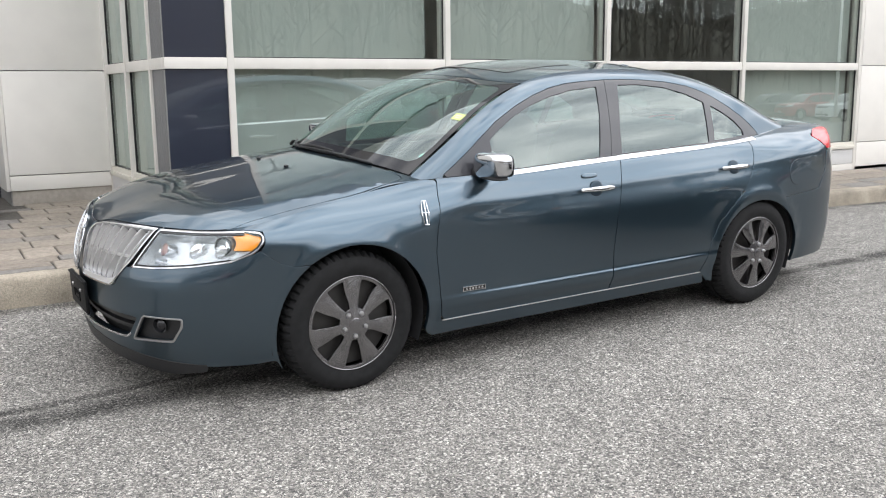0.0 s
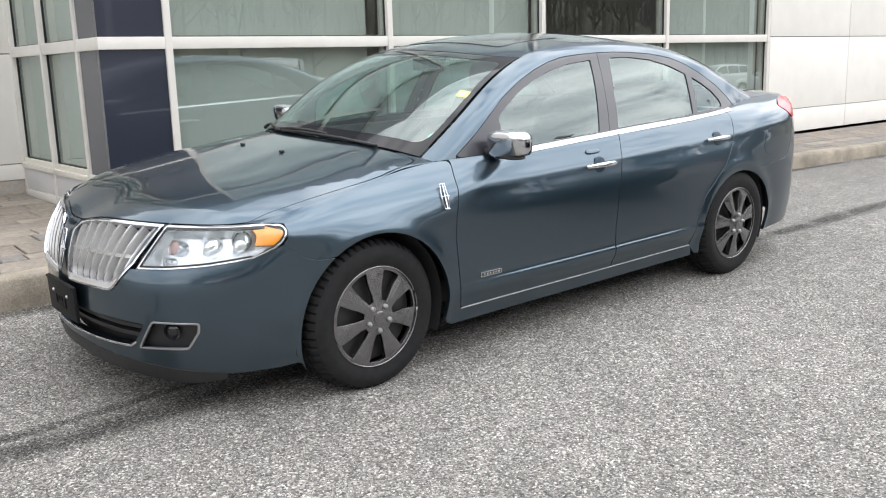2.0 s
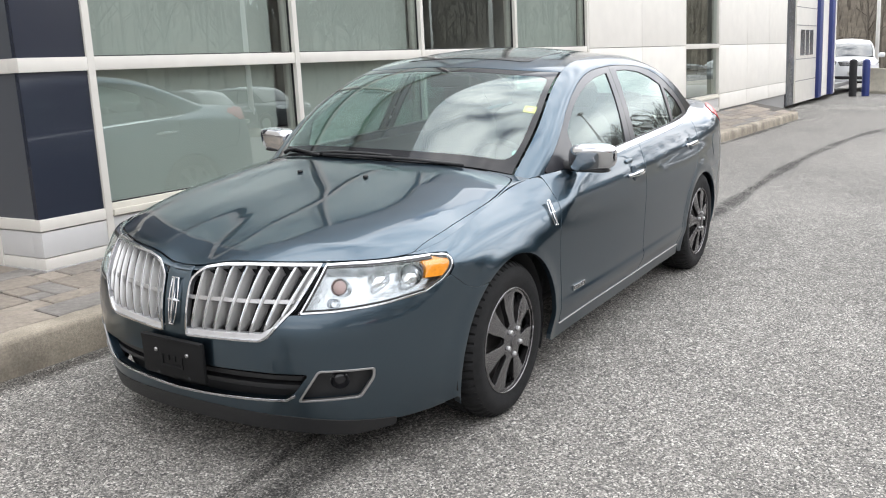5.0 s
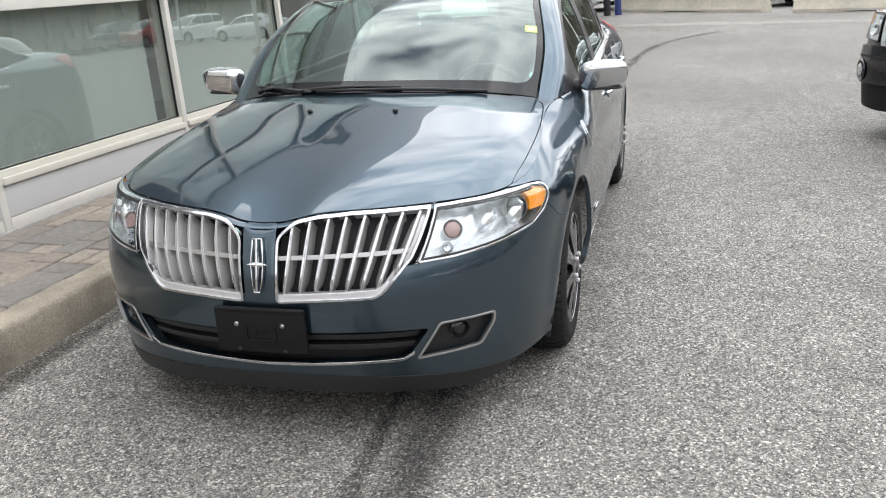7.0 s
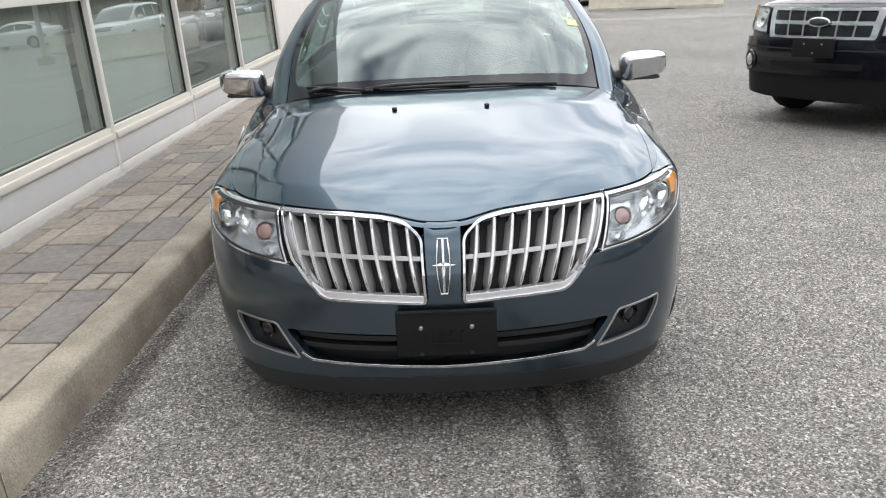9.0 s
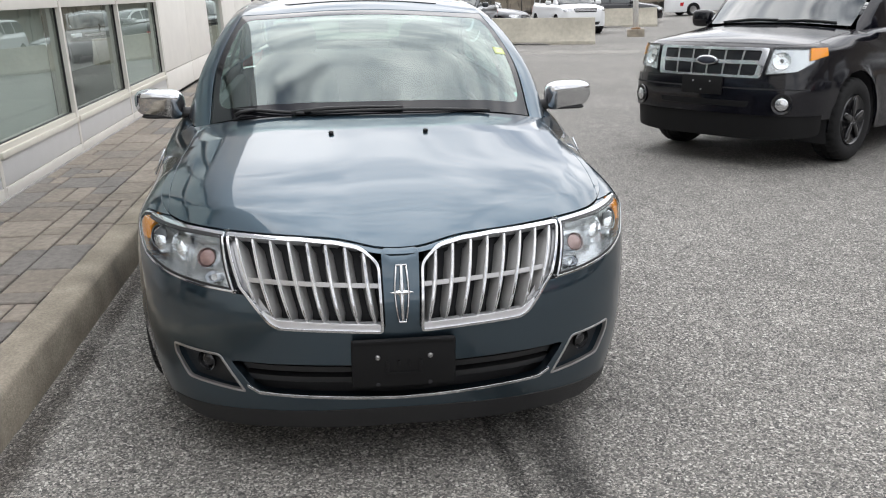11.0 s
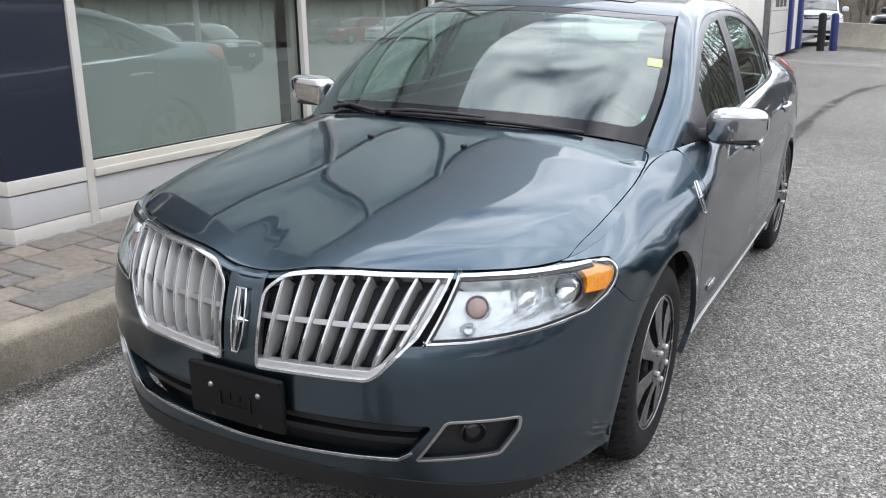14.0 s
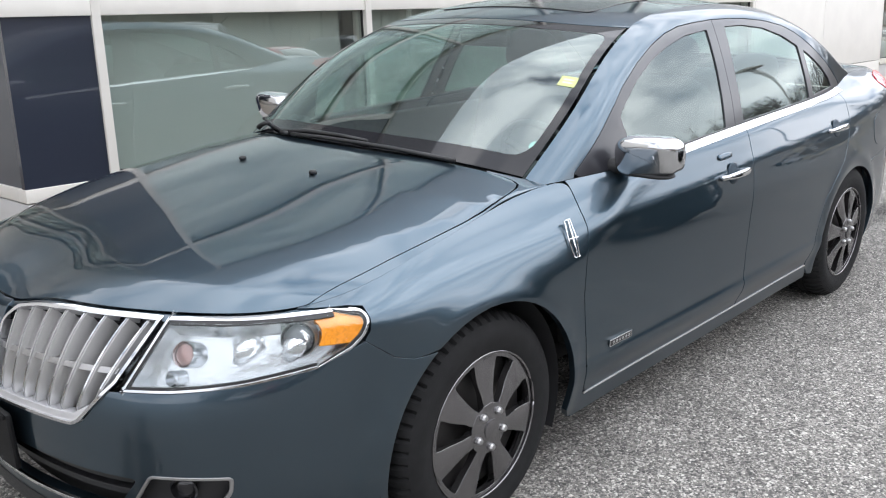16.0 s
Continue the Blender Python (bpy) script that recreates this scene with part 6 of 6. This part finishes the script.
for g in (-1, 1):
    lamp = F([(.530, .968), (.80, .968), (.825, .92), (.80, .84), (.73, .778), (.505, .752)], .02, g)
    hl = drape("headlight", [lamp, ring_of(lamp, .007)], SUV.body, GLOSSBLACK, suv, step=.04, out=.020, rim=.03, label="clear headlight with amber corner")
    drape("headlight_housing", [lamp], SUV.body, LAMPBOWL, hl, step=.04, out=.003, rim=0)
    drape("headlight_lens", [ring_of(lamp, .006)], SUV.body, LENS, hl, step=.05, out=.019, rim=0).visible_shadow = False
    for y, z, r in ((.615, .868, .070),):
        m = ks.at(ks.place(y, z) * g, z, .008)
        lathe("lamp_bowl", [(r * 1.05, -.004), (r, .006), (r * .85, .002), (r * .5, -.003), (.0001, -.004)], REFLECTOR, hl, m, 14, smooth=False)
        lathe("bulb", [(r * .22, -.004), (r * .22, .004), (r * .12, .008), (.0001, .009)], DARKLENS, hl, m, 14)
    drape("amber_corner", [[(g * float(SUV.s_of_x(x)), z) for x, z in ((-1.96, .962), (-1.80, .962), (-1.80, .905), (-1.97, .868))]], SUV.body, AMBERLENS, hl, step=.03, out=.022, rim=.014)
    m = ks.at(float(F([(.66, .535), (.661, .535), (.66, .536)], 0, g)[0][0]), .535, .032)
    fg = lathe("fog_lamp", [(.085, .0), (.080, .010), (.062, .004), (.058, -.004), (.0001, -.004)], GLOSSBLACK, suv, m, 30, "round fog lamp in a dark bezel")
    lathe("fog_lens", [(.048, .0), (.050, .012), (.04, .02), (.0001, .024)], LAMPBOWL, fg, pose(0, 0, 0), 26)
ph = box("plate_holder", (-.19, -.075, .0), (.19, .075, .02), HOLDER, suv, .006, "empty black plate holder")
ph.matrix_basis = ks.at(0.0, .66, .032)
for x, y in ((-.08, .03), (.08, .03), (0, -.04)):
    lathe("screw", [(.007, 0), (.007, .004), (.0001, .005)], SATIN, ph, pose(x, y, .02), 10)
bp = drape("front_bumper", [F([(-.885, .705), (-.5, .728), (.5, .728), (.885, .705), (.88, .50), (.86, .44), (-.86, .44), (-.88, .50)], .03)], SUV.body, BLACKPAINT, suv, step=.04, out=.030, rim=.05, label="glossy black front bumper")
# a dark strip laid on the bumper paints the shade of a groove
drape("bumper_groove_shade", [F([(-.80, .652), (.80, .652), (.80, .640), (-.80, .640)], .003)], SUV.body, DARK, bp, step=.05, out=.032, rim=0)
drape("lower_bumper", [F([(-.86, .47), (-.5, .44), (.5, .44), (.86, .47), (.85, .27), (.5, .24), (-.5, .24), (-.85, .27)], .03)], SUV.body, HOLDER, suv, step=.05, out=.008, rim=.03, label="black plastic lower bumper")
drape("bumper_slot", [F([(-.42, .545), (.42, .545), (.40, .50), (-.40, .50)], .015)], SUV.body, HOLDER, bp, step=.06, out=.033, rim=.004)
for y0, y1 in ((.55, -.05), (-.05, -.60)):
    p = [SUVP["windscreen"](np.array([a]), np.array([b]))[0] + np.array([0, 0, .012]) for a, b in ((y0 / .8, .03), ((y0 + y1) / 1.6, .05), (y1 / .8, .045))]
    tube("wiper", p, .010, BLACK, suv, 6)

# parked cars beyond the barriers and behind the lane, seen also in the glazing
cross = build_car("parked_suv", "white compact SUV parked nose-on behind the barriers", SUV, SUVP, WHITEPAINT, on_ground(31.6, 2.9, 12), .35, 1.31, (.41, .41), step=.13, group="cars parked behind the barriers")
sedan = build_car("parked_saloon", "dark grey saloon parked behind the barriers", SALOON, MIDP, GREYPAINT, on_ground(33.0, -5.2, 60), .325, 1.364, (.38, .37), step=.13, glass_x=(-.70, 1.40), n_win=2, group="cars parked behind the barriers", low=.22)
for src, old, x, y, yaw, mat, lab in [
        (cross, WHITEPAINT, 30.6, -.7, -24, DARKPAINT, "dark grey SUV parked nose-on behind a barrier"), (cross, WHITEPAINT, 29.4, -4.3, -22, DARKPAINT, "dark grey SUV showing in the gap between barriers"),
        (cross, WHITEPAINT, 31.0, -8.6, 5, WHITEPAINT, "white SUV parked nose-on behind a barrier"), (sedan, GREYPAINT, 38, -12.5, 88, BLACKPAINT, "black saloon parked side-on in the far lot"),
        (sedan, GREYPAINT, 45, -20, 95, WHITEPAINT, "white saloon parked in the far lot"), (cross, WHITEPAINT, 47, -25, 15, WHITEPAINT, "white SUV parked in the far lot"), (cross, WHITEPAINT, 47, -28, 15, REDPAINT, "red SUV parked in the far lot"),
        (cross, WHITEPAINT, 47, -31, 15, DARKPAINT, "dark grey SUV parked in the far lot"), (sedan, GREYPAINT, 46, -34, 12, BLACKPAINT, "black saloon parked nose-on in the far lot"), (sedan, GREYPAINT, 46, -37, 12, WHITEPAINT, "white saloon parked nose-on in the far lot"),
        (cross, WHITEPAINT, 46, -40, 12, WHITEPAINT, "white SUV parked nose-on in the far lot"), (cross, WHITEPAINT, 48, -7, 30, WHITEPAINT, "white SUV in the second row behind the barriers"), (sedan, GREYPAINT, 40, -1.5, 30, REDPAINT, "red saloon in the second row behind the barriers")]:
    q = copy_thing(src, on_ground(x, y, yaw))
    tagged(q, lab)
    if mat is not old:
        recolour(q, old, mat)
for i in range(13):
    src, old = ((cross, WHITEPAINT), (sedan, GREYPAINT))[i % 3 == 1]
    x = -16 + 3.05 * i
    mat, lab = [(WHITEPAINT, "white"), (GREYPAINT, "grey"), (REDPAINT, "red"), (WHITEPAINT, "white"), (DARKPAINT, "dark grey"), (WHITEPAINT, "white"), (GREYPAINT, "grey"), (BLACKPAINT, "black")][i * 5 % 8]
    q = copy_thing(src, on_ground(x, -15.5 - .06 * x, -92 + (i * 37 % 5)))
    tagged(q, f"{lab} {'SUV' if src is cross else 'saloon'} in the row across the lane", "car", "cars across the lane")
    if mat is not old:
        recolour(q, old, mat)
# ---- barriers, lamp posts, bollards ----
def barrier(p0, p1, label):
    """A concrete road barrier from p0 to p1 on the plan."""
    a, b = Vector(p0), Vector(p1)
    L = (b - a).length
    z0, z1 = gz(*a), gz(*b)
    prof = [(.28, 0), (.28, .09), (.17, .30), (.09, .74), (.085, .78), (-.085, .78), (-.09, .74), (-.17, .30), (-.28, .09), (-.28, 0)]
    n, v, f = len(prof), [], []
    for i in range(13):
        t = i / 12
        for y, z in prof:
            notch = .05 if z == 0 and .38 < t < .62 else 0
            v.append((t * L, y + noise.noise((t * 9, y * 8, z * 8 + L)) * .006, z + notch + z0 * (1 - t) + z1 * t))
    for i in range(12):
        f += [(i * n + j, i * n + (j + 1) % n, (i + 1) * n + (j + 1) % n, (i + 1) * n + j) for j in range(n)]
    f += [tuple(range(n - 1, -1, -1)), tuple(range(12 * n, 13 * n))]
    me = mesh_from("concrete_barrier", v, f, BARRIER, True)
    me.set_sharp_from_angle(angle=radians(20))
    ob = tagged(part("concrete_barrier", me, BARRIER), label, "road barrier", "barriers across the lot")
    ob.matrix_world = Matrix.Translation((a.x, a.y, 0)) @ Matrix.Rotation(math.atan2(b.y - a.y, b.x - a.x), 4, "Z")
    return ob


barrier((27.8, 1.62), (24.6, -3.0), "pale concrete road barrier standing end to end with another")
barrier((23.9, -3.73), (22.8, -7.5), "pale concrete road barrier with a stained foot")
barrier((35.2, -9.6), (34.4, -13.4), "pale concrete road barrier in the second row")
for x, y, x1, y1 in ((26.05, -.95, 25.02, -2.95),):
    ra = thing("barrier_rail", "black steel rail mounted behind a concrete barrier", "rail")
    z = lambda a, b: gz(a, b)
    tube("top_rail", [(x + .35, y, z(x, y) + 1.12), (x1 + .35, y1, z(x1, y1) + 1.12)], .022, BLACK, ra, 8)
    for a, b in ((x, y), (x1, y1)):
        tube("rail_post", [(a + .35, b, z(a, b)), (a + .35, b, z(a, b) + 1.22)], .028, BLACK, ra, 8)


def lamp_post(x, y, label):
    p = thing("lamp_post", label, "lamp post", Matrix.Translation((x, y, gz(x, y))), "lamp posts in the lot")
    lathe("footing", [(.30, -.1), (.30, .22), (.28, .25), (.0001, .25)], CONCRETE, p, pose(0, 0, 0), 20)
    lathe("flange", [(.17, .25), (.17, .29), (.10, .31), (.0001, .31)], RUST, p, pose(0, 0, 0), 20)
    tube("pole", [(0, 0, .28), (0, 0, 4), (0, 0, 8.2)], [.095, .08, .06], POLEWHITE, p, 14)
    box("lamp_head", (-.45, -.16, 8.15), (.45, .16, 8.30), ALU, p, .03)


for x, y in ((26.5, -9.95), (44, 3.5), (50, -6), (52, -16), (44, -24), (-9, -12.5), (4.5, -13.2), (18, -14.5)):
    lamp_post(x, y, "white steel lamp post on a round concrete footing")
for x, y, mat, lab in ((25.2, 1.75, DARK, "black steel bollard beside the workshop door"), (25.6, 1.45, BLUE, "blue steel bollard beside the workshop door")):
    b = tagged(lathe("bollard", [(.11, 0), (.11, 1.0), (.10, 1.06), (.05, 1.09), (.0001, 1.1)], mat, None, Matrix.Translation((x, y, gz(x, y))), 18), lab, "bollard")
pl = thing("planter", "pale concrete planter box by the porch", "planter")
box("planter_body", (-4.2, 3.70, pz(-3, 3.7) - .02), (-2.36, 4.25, .735), PLINTH, pl, .015)
box("planter_foot", (-4.1, 3.76, pz(-3, 3.7) - .06), (-2.42, 4.2, pz(-3, 3.7)), SEAM, pl)

# ---- fence, scrub and the wooded hill behind the lot ----
fen = thing("chain_fence", "thin wire fence along the back of the lot", "fence")
for i in range(28):
    x, y = 56 - .10 * (i - 6) ** 2 * .3, 14 - 3.2 * i
    tube("fence_post", [(x, y, gz(x, y) - .1), (x, y, gz(x, y) + 1.9)], .035, DARKMETAL, fen, 6)
for h in (.3, 1.0, 1.85):
    tube("fence_wire", [(56 - .03 * (i - 6) ** 2, 14 - 3.2 * i, gz(50, 14 - 3.2 * i) + h) for i in range(28)], .006, DARKMETAL, fen, 4)
rng = random.Random(7)


def hill_z(d):
    return 16 * (1 - math.exp(-max(d, 0) / 22)) - .6


def hill(name, axis, d0, a0, a1, label):
    v, f, n, k = [], [], 60, 10
    for j in range(k):
        d = 60 * (j / (k - 1)) ** 1.3
        for i in range(n):
            a = a0 + (a1 - a0) * i / (n - 1)
            h = hill_z(d) * (.8 + .3 * noise.noise((a * .02, d * .02, 3))) + noise.noise((a * .15, d * .15, 9)) * .5
            v.append((d0 + d, a, h) if axis == "x" else (a, -d0 - d, h))
    f = [(j * n + i, j * n + i + 1, (j + 1) * n + i + 1, (j + 1) * n + i) for j in range(k - 1) for i in range(n - 1)]
    setting(part(name, mesh_from(name, v, f, LITTER, True), LITTER), label, "hillside")
    # bare trunks with branches, and dry scrub, as one mass
    tv, tf = [], []

    def stick(p, q, r0, r1):
        d = (q - p).normalized()
        u = d.orthogonal().normalized()
        w = d.cross(u)
        b = len(tv)
        for c, r in ((p, r0), (q, r1)):
            for m3 in range(3):
                tv.append(tuple(c + r * (math.cos(2.09 * m3) * u + math.sin(2.09 * m3) * w)))
        for m3 in range(3):
            tf.append((b + m3, b + (m3 + 1) % 3, b + 3 + (m3 + 1) % 3, b + 3 + m3))

    for _ in range(700):
        d = 1 + 48 * rng.random() ** 1.4
        a = a0 + (a1 - a0) * rng.random()
        z = hill_z(d) * (.8 + .3 * noise.noise((a * .02, d * .02, 3))) - .3
        base = Vector((d0 + d, a, z) if axis == "x" else (a, -d0 - d, z))
        H = rng.uniform(4, 8.5)
        lean = Vector((rng.uniform(-.06, .06), rng.uniform(-.06, .06), 1))
        tip = base + lean * H
        stick(base, base + lean * H * .55, .10, .07)
        stick(base + lean * H * .55, tip, .07, .02)
        for _ in range(13):
            t = rng.uniform(.25, .95)
            o = base + lean * H * t
            an = rng.uniform(0, 6.28)
            l = H * .30 * (1.1 - t)
            e = o + Vector((math.cos(an) * l, math.sin(an) * l, l * rng.uniform(.5, 1.1)))
            stick(o, e, .035, .012)
            for _ in range(3):
                s = o.lerp(e, rng.uniform(.4, .95))
                stick(s, s + Vector((rng.uniform(-.6, .6), rng.uniform(-.6, .6), rng.uniform(.2, .9))), .016, .006)
    for _ in range(2200):
        d, a = rng.uniform(-1, 14), a0 + (a1 - a0) * rng.random()
        z = hill_z(d) - .3
        base = Vector((d0 + d, a, z) if axis == "x" else (a, -d0 - d, z))
        for _ in range(5):
            stick(base, base + Vector((rng.uniform(-.4, .4), rng.uniform(-.4, .4), rng.uniform(.9, 2.0))), .012, .004)
    tagged(part(name + "_trees", mesh_from(name + "_trees", tv, tf, BARK), BARK), "bare leafless trees and dry scrub on the hillside", "woods", kind="stuff")


hill("hill_far", "x", 58, -75, 30, "brown wooded hillside behind the car lot")
hill("hill_behind", "y", 30, -70, 60, "brown wooded hillside across the lane")

# ---- paving slabs ----
_slabs, _row = [], PAVE_IN + .004
rng2 = random.Random(11)
rows_h = [.22, .145, .29, .22]
x_from = -3.6
for k, h in enumerate(rows_h):
    x = x_from + rng2.random() * .3
    while x < 14.9:
        w = rng2.choice((.15, .22, .30, .36, .44)) if x < 4 else rng2.choice((.44, .6, .75))
        split = rng2.random() < .3 and h > .2
        if split:
            _slabs += [(x, _row, w, h * .45), (x, _row + h * .45, w, h * .55)]
        else:
            _slabs.append((x, _row, w, h))
        x += w
    _row += h
y = _row
k = 0
while y < 4.46:
    h = (.22, .30, .145, .29, .22)[k % 5]
    x = -3.9 + rng2.random() * .3
    while x < RX - .1:
        w = min(rng2.choice((.22, .30, .36, .44)), RX - .02 - x)
        if w > .06 and not (x + w > -4.2 and x < -2.4 and y + h > 3.74):
            _slabs.append((x, y, w, h))
        x += w
    y += h
    k += 1
for x, y, w, h in _slabs:
    if y + h > FY - .02 and x + w > RX - .02:
        h = FY - .022 - y
        if h < .04:
            continue
    g, up = .006, rng2.uniform(-.002, .003)
    c = [(x + g, y + g), (x + w - g, y + g), (x + w - g, y + h - g), (x + g, y + h - g)]
    c = [(a + rng2.uniform(-.003, .003), b + rng2.uniform(-.003, .003)) for a, b in c]
    mx, my = x + w / 2, y + h / 2
    ins = [(a + (mx - a) * .014 / max(w, .05), b + (my - b) * .014 / max(h, .05)) for a, b in c]
    v = [(a, b, pz(a, b) - .03) for a, b in c] + [(a, b, pz(a, b) - .005 + up) for a, b in c] + [(a, b, pz(a, b) + up) for a, b in ins]
    f = [(i, (i + 1) % 4, 4 + (i + 1) % 4, 4 + i) for i in range(4)] + [(4 + i, 4 + (i + 1) % 4, 8 + (i + 1) % 4, 8 + i) for i in range(4)] + [(8, 9, 10, 11)]
    part("slab", mesh_from("slab", v, f, PAVER), PAVER, pavement)
